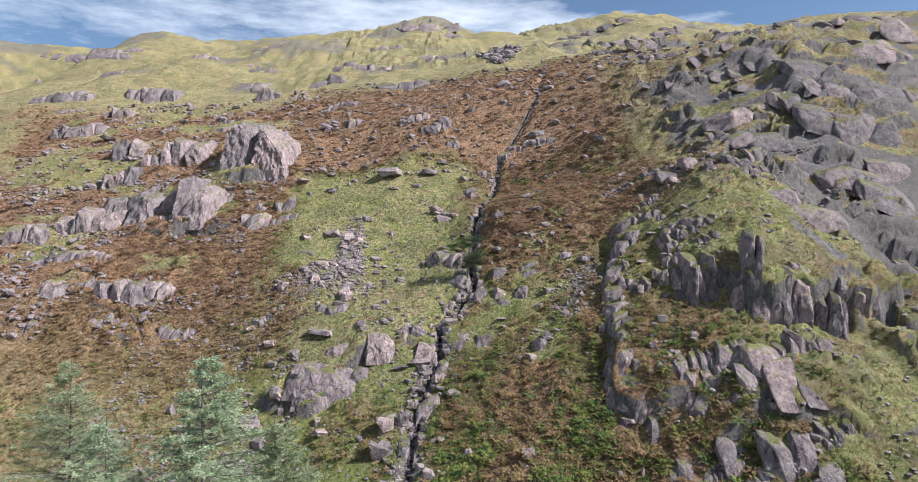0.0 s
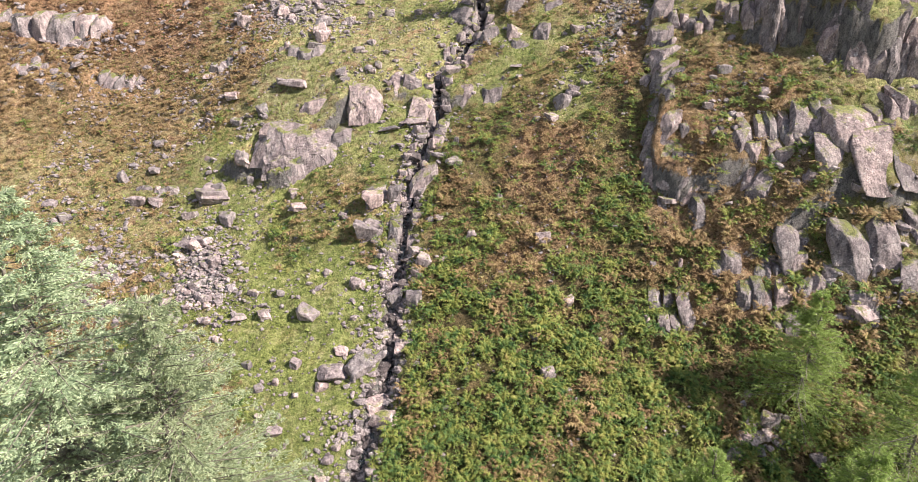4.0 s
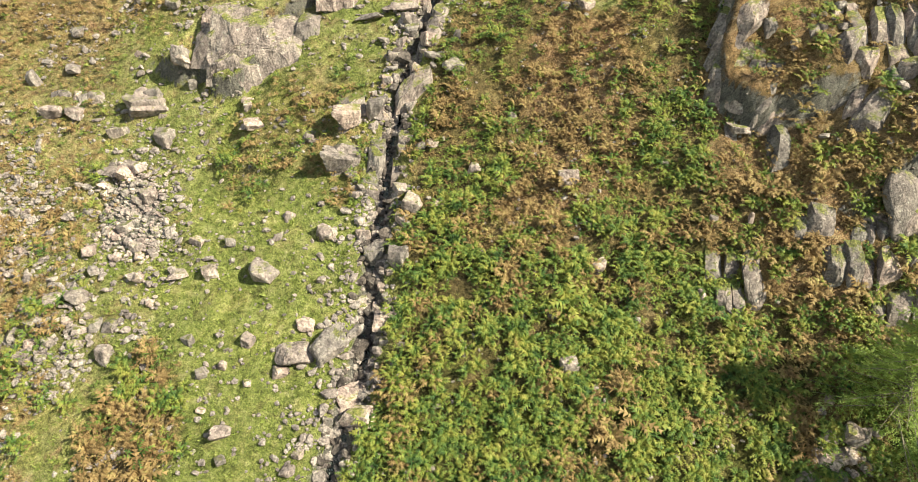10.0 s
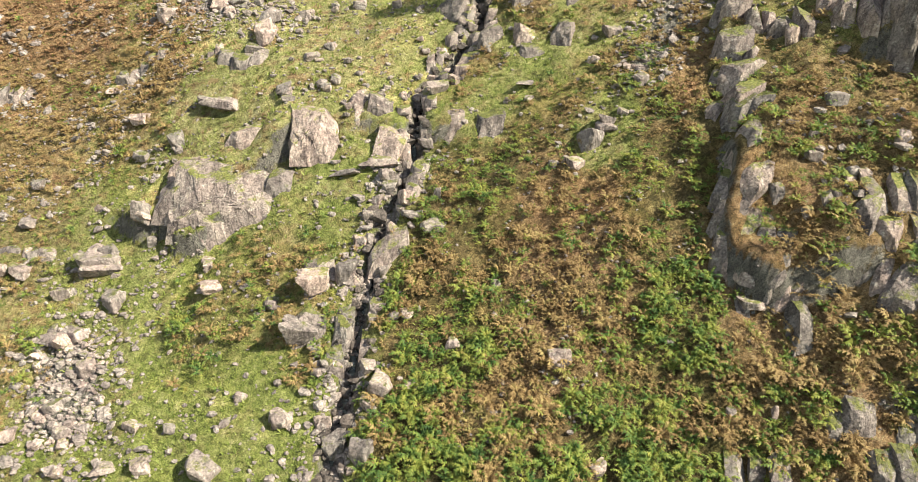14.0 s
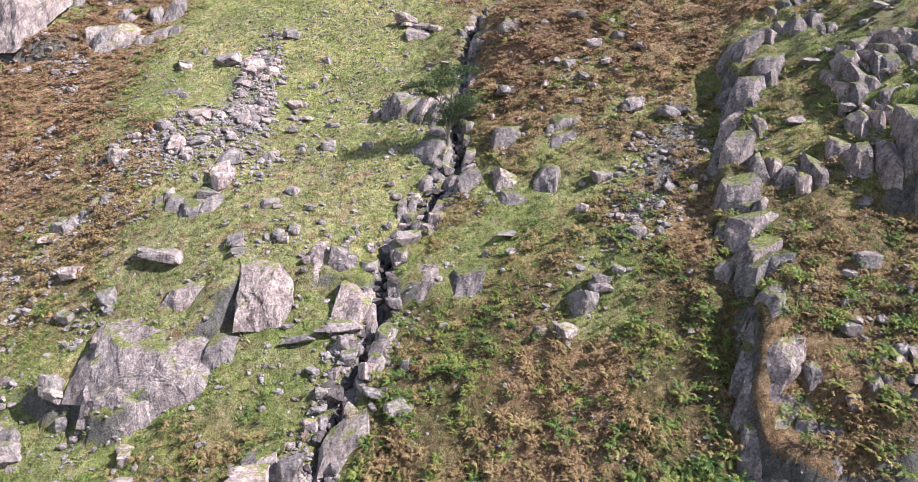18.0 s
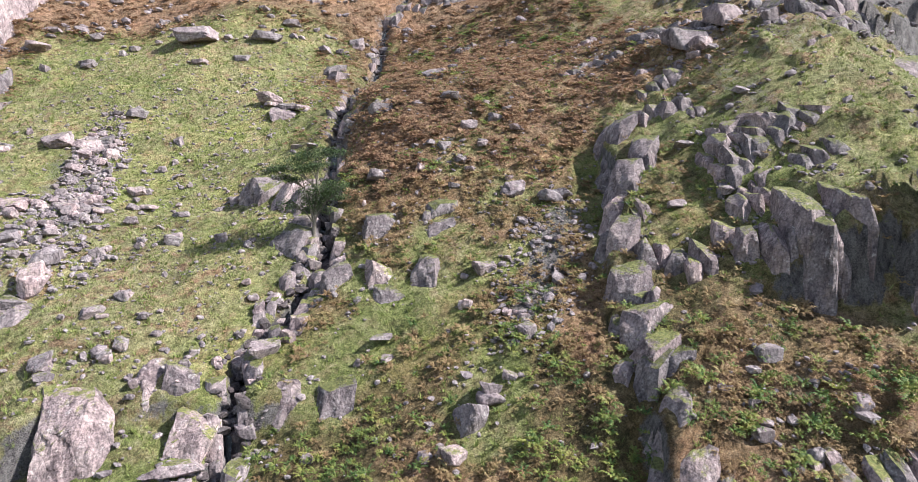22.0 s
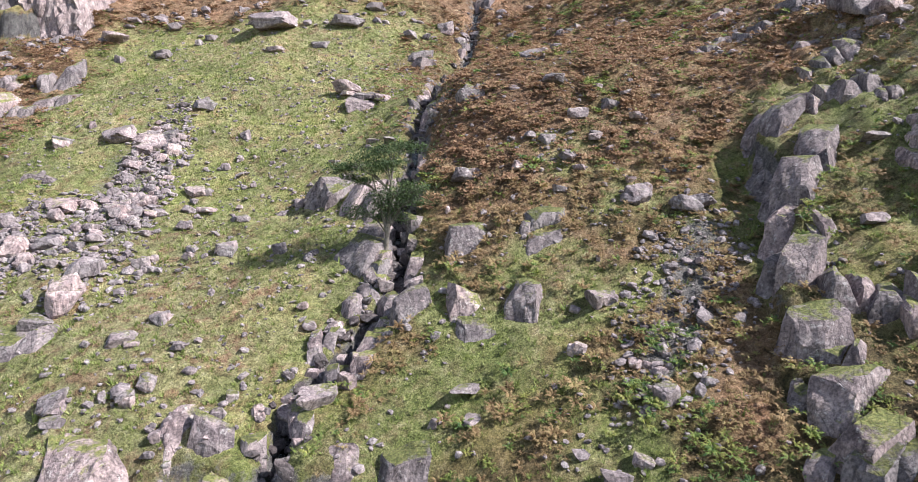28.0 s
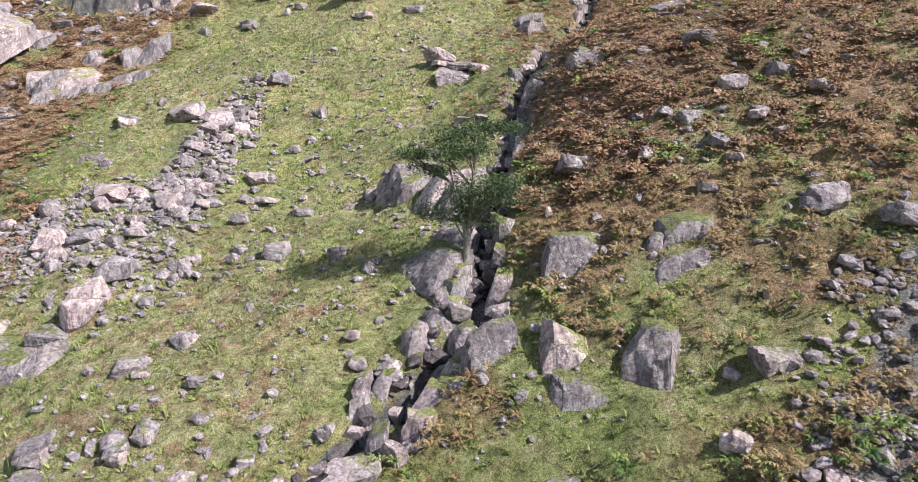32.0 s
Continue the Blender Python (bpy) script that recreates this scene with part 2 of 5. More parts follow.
def cover(x, y):
    """Bracken, its brownness, dry grass and bare stones, each 0..1."""
    side = x - stream_x(y)
    brk = np.zeros(x.shape)
    brn = np.full(x.shape, 0.35)
    # right of the stream: ferns, green below, turning upward
    brk = np.maximum(brk, smooth(0.5, 2.2, side) * (1 - smooth(17, 24, x - 12 * (1 - smooth(-6, 2, y)))) * (1 - smooth(15, 20, y)) * 0.95)
    brn = np.maximum(brn, 0.85 * blob(x, y, 6.2, 8.0, 3.2, 7.5, -12))
    brn = np.maximum(brn, 0.75 * blob(x, y, 17.5, 3.5, 5.0, 8.5, 10))
    brn = brn - 0.30 * blob(x, y, 4, -9, 12, 6)
    brk = np.maximum(brk, 0.9 * blob(x, y, 19, 4, 5.5, 9))
    brk = np.maximum(brk, 0.9 * blob(x, y, 14.2, 17.6, 1.3, 5.0, -18))
    brn = np.maximum(brn, 1.0 * blob(x, y, 14.2, 17.8, 1.2, 4.8, -18))
    brk = np.maximum(brk, 0.8 * blob(x, y, 20.5, 10.5, 4.5, 4.0))
    brk = np.maximum(brk, 0.75 * blob(x, y, 29, 34, 8, 7))
    brn = np.maximum(brn, 0.85 * blob(x, y, 29, 34, 8, 7))
    brn = np.maximum(brn, 0.8 * blob(x, y, 20.5, 10.5, 4.5, 4.0))
    # the brown slope above, right of the stream
    brk = np.maximum(brk, 0.88 * blob(x, y, 17, 48, 14, 21, -8))
    brk = np.maximum(brk, blob(x, y, 6.5, 33, 4.0, 8.0))
    brn = np.maximum(brn, (0.70 + 0.9 * fbm(x / 3.0 + 60, y / 3.0, 3)) * blob(x, y, 15, 46, 15, 22, -8))
    # mixed brown and green on the slope between gully and ridge, and on the right flank
    mott = smooth(-0.18, 0.10, fbm(x / 2.6 + 50, y / 2.6, 4))
    mid = smooth(0.8, 2.5, side) * smooth(14, 19, y) * (1 - smooth(24, 28, x)) * (1 - smooth(70, 90, y))
    brk = np.maximum(brk, (0.85 + 0.1 * smooth(24, 34, y)) * mott * mid)
    right = smooth(19, 25, x) * smooth(-6, 0, y) * (1 - smooth(95, 110, y))
    brk = np.maximum(brk, 0.55 * mott * right)
    brn = np.maximum(brn, (0.60 + 0.9 * fbm(x / 3.3, y / 3.3 + 20, 3)) * np.maximum(mid, right))
    # left flank
    left = smooth(-18.5, -23.5, x + 1.6 * fbm(x / 4, y / 4, 3) + 0.06 * (y - 10)) * smooth(-18, -8, y)
    brk = np.maximum(brk, (0.34 + 0.58 * smooth(12, 27, y)) * left * (1 - smooth(95, 110, y)))
    brn = np.maximum(brn, (0.78 + 0.2 * smooth(7, 18, y)) * left)
    brk = np.maximum(brk, 0.8 * blob(x, y, -15.0, -5.2, 2.4, 3.2))
    brn = np.maximum(brn, 0.75 * blob(x, y, -15.0, -5.2, 2.4, 3.2))
    brk = np.maximum(brk, 0.45 * blob(x, y, -9, 8.5, 5.0, 4.0))
    brn = np.maximum(brn, 0.7 * blob(x, y, -9, 8.5, 5.0, 4.0))
    brk = np.maximum(brk, 0.7 * blob(x, y, -19.5, 24, 3.5, 8))
    brn = np.maximum(brn, 0.8 * blob(x, y, -19.5, 24, 3.5, 8))
    # the brown band across the upper hill
    band = smooth(56, 63, y + 0.06 * x + 5 * fbm(x / 9, y / 9, 3)) * (1 - smooth(98, 112, y + 9 * fbm(x / 14, y / 14, 3))) * (1 - smooth(26, 40, x))
    brk, brn = np.maximum(brk, 0.95 * band), np.maximum(brn, 0.95 * band)
    brk = brk * smooth(-27, -18, y + 5 * fbm(x / 4, y / 4, 3))
    brk = brk * (1 - 0.85 * smooth(-28, -34, x) * smooth(26, 34, y) * smooth(0.0, 0.12, fbm(x / 9 + 5, y / 5, 3)))
    # clear turf
    for cx, cy, rx, ry, turn in [(-9.6, -8.5, 2.9, 8.0, -8), (-9.5, 1.5, 4.4, 5.5, 0), (-6.5, 30, 7.5, 14, -10), (-13.5, 19.5, 4.5, 4.0, 0), (3.0, 18.0, 2.2, 2.4, 0),
                                 (9.2, 14.2, 1.5, 2.6, 0), (-9, 46, 10, 6, 0)]:
        brk = brk * (1 - 0.95 * blob(x, y, cx, cy, rx, ry, turn))
    turf = blob(x, y, 27, 22, 9, 8)
    brk = brk * (1 - 0.55 * np.clip(turf, 0, 1))
    dry = 0.20 + 0.35 * smooth(20, 27, x) + 0.60 * left * (1 - smooth(12, 27, y)) + 0.95 * smooth(98, 112, y + 9 * fbm(x / 14, y / 14, 3)) + 0.65 * blob(x, y, -11, 23, 8, 8) + 0.42 * smooth(18, 42, y) + 0.6 * fbm(x / 6, y / 6, 4)
    dry = dry + 0.6 * blob(x, y, -24.2, 24, 0.7, 15, 3) + 0.35 * blob(x, y, -18.5, -2.5, 0.9, 6, -12)
    dry = dry - 0.55 * blob(x, y, -10, -3, 6, 12)
    d, w = along_stream(x, y)
    bare = np.exp(-(d / (0.75 - 0.25 * smooth(3, 9, w))) ** 2) * (0.9 - 0.35 * smooth(3, 9, w))
    bare = np.maximum(bare, 0.55 * blob(x, y, -18.5, 6.2, 1.8, 2.8, 20))
    bare = np.maximum(bare, 0.35 * blob(x, y, -13.2, 34.5, 2.2, 6.5, 8))
    bare = np.maximum(bare, 0.5 * blob(x, y, 13.3, 20, 1.0, 4.0, -32))
    flank = np.maximum(smooth(20, 27, x) * (1 - smooth(95, 110, y)), 0.75 * smooth(-30, -40, x) * smooth(5, 15, y) * (1 - smooth(95, 110, y)))
    bare = np.maximum(bare, flank * smooth(0.02, 0.16, fbm(x / 3.2 + 9, y / 3.2, 4)) * 0.30)
    bare = np.maximum(bare, 0.72 * smooth(31, 40, x + 4 * fbm(x / 6, y / 6 + 8, 3)) * smooth(5, 12, y) * (1 - smooth(95, 120, y)) * smooth(-0.10, 0.06, fbm(x / 8 + 9, (y + 0.5 * x) / 3.6, 4)))
    bare = np.maximum(bare, 0.4 * smooth(110, 125, y) * smooth(0.08, 0.2, fbm(x / 17 + 9, y / 17, 4)))
    return np.clip(brk, 0, 1), np.clip(brn, 0, 1), np.clip(dry, 0, 1), np.clip(bare, 0, 1)


# ---- materials ----
def material(name, rough=0.9):
    m = bpy.data.materials.new(name)
    m.use_nodes = True
    n, l = m.node_tree.nodes, m.node_tree.links
    b = n["Principled BSDF"]
    b.inputs["Roughness"].default_value = rough
    b.inputs["Specular IOR Level"].default_value = 0.25
    return m, n, l, b


def node(n, kind, **values):
    nd = n.new(kind)
    for key, v in values.items():
        nd.inputs[key.replace("_", " ")].default_value = v
    return nd


def noise_node(n, l, vec, scale, detail=4, rough=0.6):
    nd = node(n, "ShaderNodeTexNoise", Scale=scale, Detail=detail, Roughness=rough)
    if vec:
        l.new(vec, nd.inputs["Vector"])
    return nd.outputs["Fac"]


def noise_colour(n, l, vec, scale):
    nd = node(n, "ShaderNodeTexNoise", Scale=scale, Detail=3)
    l.new(vec, nd.inputs["Vector"])
    return nd.outputs["Color"]


def ramp(n, l, fac, *stops):
    nd = n.new("ShaderNodeValToRGB")
    els = nd.color_ramp.elements
    while len(els) < len(stops):
        els.new(0.5)
    for e, (p, c) in zip(els, stops):
        e.position, e.color = p, (*c, 1) if len(c) == 3 else c
    l.new(fac, nd.inputs["Fac"])
    return nd.outputs["Color"]


def mix(n, l, fac, a, b, kind="MIX"):
    nd = n.new("ShaderNodeMixRGB")
    nd.blend_type = kind
    for k, v in ((0, fac), (1, a), (2, b)):
        if isinstance(v, (float, int)):
            nd.inputs[k].default_value = v
        elif isinstance(v, tuple):
            nd.inputs[k].default_value = (*v, 1)
        else:
            l.new(v, nd.inputs[k])
    return nd.outputs["Color"]


def calc(n, l, op, a, b=0.0, clamp=False):
    nd = n.new("ShaderNodeMath")
    nd.operation, nd.use_clamp = op, clamp
    for k, v in ((0, a), (1, b)):
        if isinstance(v, (float, int)):
            nd.inputs[k].default_value = v
        else:
            l.new(v, nd.inputs[k])
    return nd.outputs[0]


def bump(n, l, b, fac, strength, distance):
    nd = node(n, "ShaderNodeBump", Strength=strength, Distance=distance)
    l.new(fac, nd.inputs["Height"])
    l.new(nd.outputs["Normal"], b.inputs["Normal"])
    return nd


def ground_material():
    m, n, l, b = material("hill_turf", 0.95)
    geo = n.new("ShaderNodeNewGeometry")
    pos = geo.outputs["Position"]
    at = n.new("ShaderNodeAttribute")
    at.attribute_name = "cover"
    sep = n.new("ShaderNodeSeparateColor")
    l.new(at.outputs["Color"], sep.inputs["Color"])
    brk, brn, dry = sep.outputs
    bare = at.outputs["Alpha"]
    n1, n2, n3 = noise_node(n, l, pos, 0.55, 6, 0.65), noise_node(n, l, pos, 2.4, 8, 0.78), noise_node(n, l, pos, 12.0, 5, 0.85)
    green = ramp(n, l, n2, (0.36, (0.070, 0.080, 0.026)), (0.47, (0.168, 0.196, 0.058)), (0.56, (0.252, 0.276, 0.098)), (0.66, (0.380, 0.376, 0.185)))
    straw = ramp(n, l, n2, (0.36, (0.090, 0.074, 0.036)), (0.47, (0.245, 0.224, 0.110)), (0.56, (0.350, 0.322, 0.172)), (0.66, (0.500, 0.460, 0.290)))
    fac = calc(n, l, "ADD", dry, calc(n, l, "MULTIPLY", calc(n, l, "SUBTRACT", n1, 0.5), 2.4), True)
    grass = mix(n, l, fac, green, straw)
    moor = noise_node(n, l, pos, 1.1, 7, 0.72)
    rust = ramp(n, l, n2, (0.36, (0.066, 0.039, 0.025)), (0.47, (0.212, 0.116, 0.074)), (0.56, (0.318, 0.196, 0.132)), (0.66, (0.430, 0.335, 0.225)))
    grass = mix(n, l, calc(n, l, "MULTIPLY", ramp(n, l, moor, (0.50, (0, 0, 0)), (0.62, (1, 1, 1))), calc(n, l, "ADD", 0.18, calc(n, l, "MULTIPLY", dry, 0.75))), grass, rust)
    # Ground below green ferns, coloured dark to deepen the shade in their gaps.
    fern = ramp(n, l, n2, (0.36, (0.014, 0.016, 0.006)), (0.47, (0.048, 0.050, 0.016)), (0.56, (0.100, 0.098, 0.032)), (0.66, (0.210, 0.185, 0.075)))
    shaded_litter = mix(n, l, calc(n, l, "ADD", brn, calc(n, l, "MULTIPLY", calc(n, l, "SUBTRACT", n1, 0.5), 1.2), True), fern, rust)
    fb = calc(n, l, "ADD", brk, calc(n, l, "MULTIPLY", calc(n, l, "SUBTRACT", n2, 0.5), 0.9), True)
    col = mix(n, l, fb, grass, shaded_litter)
    broad = noise_node(n, l, pos, 0.23, 5, 0.6)
    col = mix(n, l, 0.8, col, ramp(n, l, broad, (0.36, (0.72, 0.74, 0.70)), (0.5, (1.0, 1.0, 1.0)), (0.64, (1.28, 1.2, 1.12))), "MULTIPLY")
    stone = ramp(n, l, n3, (0.30, (0.060, 0.052, 0.050)), (0.52, (0.200, 0.180, 0.178)), (0.72, (0.380, 0.350, 0.340)))
    fs = calc(n, l, "MULTIPLY", calc(n, l, "SUBTRACT", calc(n, l, "ADD", bare, n2), 0.78), 5.0, True)
    nz = n.new("ShaderNodeSeparateXYZ")
    l.new(geo.outputs["Normal"], nz.inputs["Vector"])
    mp = node(n, "ShaderNodeMapping", Scale=(1.9, 1.9, 0.8), Rotation=(0.25, 0.3, 0.0))
    l.new(pos, mp.inputs["Vector"])
    cleave = noise_node(n, l, mp.outputs["Vector"], 1.5, 6, 0.7)
    wall = ramp(n, l, cleave, (0.30, (0.040, 0.036, 0.038)), (0.45, (0.135, 0.121, 0.123)), (0.68, (0.250, 0.230, 0.226)))
    col = mix(n, l, fs, col, mix(n, l, 0.6, stone, wall))
    steep = calc(n, l, "ADD", calc(n, l, "SUBTRACT", 0.55, nz.outputs["Z"]), calc(n, l, "MULTIPLY", calc(n, l, "SUBTRACT", n2, 0.5), 0.7))
    col = mix(n, l, calc(n, l, "MULTIPLY", steep, 9.0, True), col, wall)
    col = mix(n, l, 0.9, col, ramp(n, l, n3, (0.36, (0.36, 0.36, 0.36)), (0.50, (0.95, 0.95, 0.95)), (0.64, (1.36, 1.33, 1.26))), "MULTIPLY")
    fleck = noise_node(n, l, pos, 26.0, 3, 0.7)
    col = mix(n, l, 0.75, col, ramp(n, l, fleck, (0.38, (0.45, 0.45, 0.45)), (0.50, (1.0, 1.0, 1.0)), (0.62, (1.3, 1.28, 1.2))), "MULTIPLY")
    chaff = calc(n, l, "MULTIPLY", calc(n, l, "SUBTRACT", calc(n, l, "ADD", fleck, calc(n, l, "MULTIPLY", calc(n, l, "SUBTRACT", n1, 0.5), 0.25)), 0.66), 14.0, True)
    col = mix(n, l, calc(n, l, "MULTIPLY", chaff, 0.45), col, (0.46, 0.43, 0.35))
    l.new(col, b.inputs["Base Color"])
    bump(n, l, b, mix(n, l, 0.45, n3, n2), 1.0, 0.36)
    return m


def rock_material(name, mossy=0.0, dark=1.0):
    m, n, l, b = material(name, 0.85)
    geo = n.new("ShaderNodeNewGeometry")
    pos = geo.outputs["Position"]
    rnd = n.new("ShaderNodeObjectInfo").outputs["Random"]
    mp = node(n, "ShaderNodeMapping", Scale=(1.9, 1.9, 0.85), Rotation=(0.25, 0.3, 0.0))
    l.new(pos, mp.inputs["Vector"])
    cleave = noise_node(n, l, mp.outputs["Vector"], 1.5, 6, 0.7)
    grain = noise_node(n, l, pos, 7.0, 6, 0.75)
    patch = noise_node(n, l, pos, 0.9, 5, 0.65)
    k = dark
    base = ramp(n, l, cleave, (0.26, (0.040 * k, 0.037 * k, 0.039 * k)), (0.42, (0.150 * k, 0.134 * k, 0.136 * k)), (0.70, (0.255 * k, 0.233 * k, 0.230 * k)))
    base = mix(n, l, ramp(n, l, patch, (0.45, (0, 0, 0)), (0.62, (1, 1, 1))), base, mix(n, l, grain, (0.13 * k, 0.118 * k, 0.122 * k), (0.36 * k, 0.345 * k, 0.33 * k)))
    base = mix(n, l, calc(n, l, "MULTIPLY", rnd, 0.5), base, mix(n, l, 1.0, base, (1.25, 1.02, 0.98), "MULTIPLY"))
    ms = node(n, "ShaderNodeMapping", Scale=(5.5, 5.5, 0.9), Rotation=(0.35, 0.45, 0.3))
    l.new(mix(n, l, 0.10, pos, noise_colour(n, l, pos, 0.8)), ms.inputs["Vector"])
    streak = noise_node(n, l, ms.outputs["Vector"], 1.0, 5, 0.65)
    base = mix(n, l, 0.6, base, ramp(n, l, streak, (0.34, (0.30, 0.29, 0.30)), (0.47, (0.92, 0.92, 0.92)), (0.66, (1.30, 1.28, 1.26))), "MULTIPLY")
    coarse = node(n, "ShaderNodeMapping", Scale=(1.3, 1.3, 0.35), Rotation=(0.3, 0.4, 0.2))
    l.new(mix(n, l, 0.10, pos, noise_colour(n, l, pos, 0.4)), coarse.inputs["Vector"])
    weather = noise_node(n, l, coarse.outputs["Vector"], 1.0, 7, 0.72)
    base = mix(n, l, 0.8, base, ramp(n, l, weather, (0.36, (0.38, 0.37, 0.39)), (0.48, (0.95, 0.95, 0.95)), (0.64, (1.28, 1.26, 1.22))), "MULTIPLY")
    lich = ramp(n, l, noise_node(n, l, pos, 3.4, 6, 0.72), (0.585, (0, 0, 0)), (0.63, (1, 1, 1)))
    base = mix(n, l, calc(n, l, "MULTIPLY", lich, 0.45), base, (0.44, 0.44, 0.41))
    if mossy:
        up = n.new("ShaderNodeSeparateXYZ")
        l.new(geo.outputs["Normal"], up.inputs["Vector"])
        f = calc(n, l, "ADD", up.outputs["Z"], calc(n, l, "MULTIPLY", calc(n, l, "SUBTRACT", patch, 0.5), 1.1))
        f = calc(n, l, "ADD", f, calc(n, l, "MULTIPLY", calc(n, l, "SUBTRACT", grain, 0.5), 0.5))
        f = calc(n, l, "MULTIPLY", calc(n, l, "SUBTRACT", f, 1.0 - mossy), 7.0, True)
        turf = ramp(n, l, grain, (0.3, (0.045, 0.060, 0.014)), (0.5, (0.115, 0.130, 0.042)), (0.75, (0.24, 0.22, 0.09)))
        base = mix(n, l, f, base, turf)
    spots = ramp(n, l, noise_node(n, l, pos, 10.0, 4, 0.7), (0.38, (0.40, 0.40, 0.40)), (0.50, (1, 1, 1)), (0.66, (1.5, 1.5, 1.45)))
    base = mix(n, l, 0.7, base, spots, "MULTIPLY")
    crack = n.new("ShaderNodeTexVoronoi")
    crack.feature = "DISTANCE_TO_EDGE"
    crack.inputs["Scale"].default_value = 0.75
    wave = mix(n, l, 0.16, mp.outputs["Vector"], noise_colour(n, l, pos, 1.6))
    l.new(wave, crack.inputs["Vector"])
    joint = ramp(n, l, crack.outputs["Distance"], (0.0, (0.18, 0.17, 0.17)), (0.025, (0.75, 0.75, 0.75)), (0.06, (1, 1, 1)))
    base = mix(n, l, calc(n, l, "MULTIPLY", calc(n, l, "SUBTRACT", patch, 0.40), 2.2, True), base, joint, "MULTIPLY")
    base = mix(n, l, 1.0, base, ramp(n, l, rnd, (0.0, (0.78, 0.77, 0.78)), (0.6, (1.0, 0.99, 1.0)), (1.0, (1.35, 1.31, 1.28))), "MULTIPLY")
    base = mix(n, l, 1.0, base, (1.03, 0.965, 1.0), "MULTIPLY")
    l.new(base, b.inputs["Base Color"])
    bump(n, l, b, mix(n, l, 0.12, mix(n, l, 0.5, mix(n, l, 0.5, cleave, streak), grain), joint), 1.0, 0.16)
    return m


MAT_GROUND = ground_material()
MAT_ROCK = rock_material("boulder_stone", 0.05, 1.22)
# One crag rock twice: darkened for faces in shade, lighter for sunlit ones.
MAT_CRAG_SHADED = rock_material("shaded_crag_stone", 0.22, 0.90)
MAT_MAUVE_LIT = rock_material("lit_mauve_stone", 0.20, 1.04)
MAT_CHIP = rock_material("pale_loose_stone", 0.0, 1.3)
MAT_WET = rock_material("wet_stone", 0.0, 0.42)


# ---- the hillside ----
def graded(lo, hi, step, far_lo, far_hi, grow):
    mid = list(np.arange(lo, hi + step / 2, step))
    s, v, low, high = step, lo, [], []
    while v > far_lo:
        s *= grow
        v -= s
        low.append(v)
    s, v = step, mid[-1]
    while v < far_hi:
        s *= grow
        v += s
        high.append(v)
    return np.array(low[::-1] + mid + high)


GRID_X, GRID_Y = graded(-34, 36, 0.26, -1500, 1500, 1.045), graded(-22, 62, 0.26, -1200, 1600, 1.03)
GRID_Z = height(*np.meshgrid(GRID_X, GRID_Y))
GRID_COVER = np.stack(cover(*np.meshgrid(GRID_X, GRID_Y)), -1)


def on_grid(values, x, y):
    """Values of the hillside's grid at places in plan, blended between its points."""
    x, y = np.asarray(x, float), np.asarray(y, float)
    i = np.clip(np.searchsorted(GRID_X, x) - 1, 0, len(GRID_X) - 2)
    j = np.clip(np.searchsorted(GRID_Y, y) - 1, 0, len(GRID_Y) - 2)
    u, v = (x - GRID_X[i]) / (GRID_X[i + 1] - GRID_X[i]), (y - GRID_Y[j]) / (GRID_Y[j + 1] - GRID_Y[j])
    if values.ndim == 3:
        u, v = u[..., None], v[..., None]
    return (values[j, i] * (1 - u) + values[j, i + 1] * u) * (1 - v) + (values[j + 1, i] * (1 - u) + values[j + 1, i + 1] * u) * v


def ground_z(x, y):
    return on_grid(GRID_Z, x, y)


def cover_at(x, y):
    c = on_grid(GRID_COVER, x, y)
    return c[..., 0], c[..., 1], c[..., 2], c[..., 3]


def ground():
    xs, ys = GRID_X, GRID_Y
    gx, gy = np.meshgrid(xs, ys)
    z = GRID_Z
    co = np.stack([gx, gy, z], -1).reshape(-1, 3)
    nx, ny = len(xs), len(ys)
    i = (np.arange(ny - 1)[:, None] * nx + np.arange(nx - 1)).ravel()
    quads = np.stack([i, i + 1, i + nx + 1, i + nx], 1)
    ob = mesh_from("ground", co, quads, MAT_GROUND, smooth_shade=True)
    rgba = GRID_COVER.reshape(-1, 4).astype(np.float32)
    at = ob.data.attributes.new("cover", "FLOAT_COLOR", "POINT")
    at.data.foreach_set("color", rgba.ravel())
    return tagged(ob, "steep hillside of rough grass, brown bracken and stones", "hillside", kind="structure")


def mesh_data(name, co, faces, mat, smooth_shade=False):
    """A mesh from arrays: faces all triangles or all quads."""
    me = bpy.data.meshes.new(name)
    co, faces = np.asarray(co, np.float32), np.asarray(faces, np.int32)
    n, k = faces.shape
    me.vertices.add(len(co))
    me.vertices.foreach_set("co", co.ravel())
    me.loops.add(n * k)
    me.loops.foreach_set("vertex_index", faces.ravel())
    me.polygons.add(n)
    me.polygons.foreach_set("loop_start", np.arange(0, n * k, k, dtype=np.int32))
    me.polygons.foreach_set("loop_total", np.full(n, k, np.int32))
    me.polygons.foreach_set("use_smooth", np.full(n, smooth_shade))
    me.update(calc_edges=True)
    me.materials.append(mat)
    return me


def mesh_from(name, co, faces, mat, smooth_shade=False):
    return new(name, mesh_data(name, co, faces, mat, smooth_shade))


hill = ground()

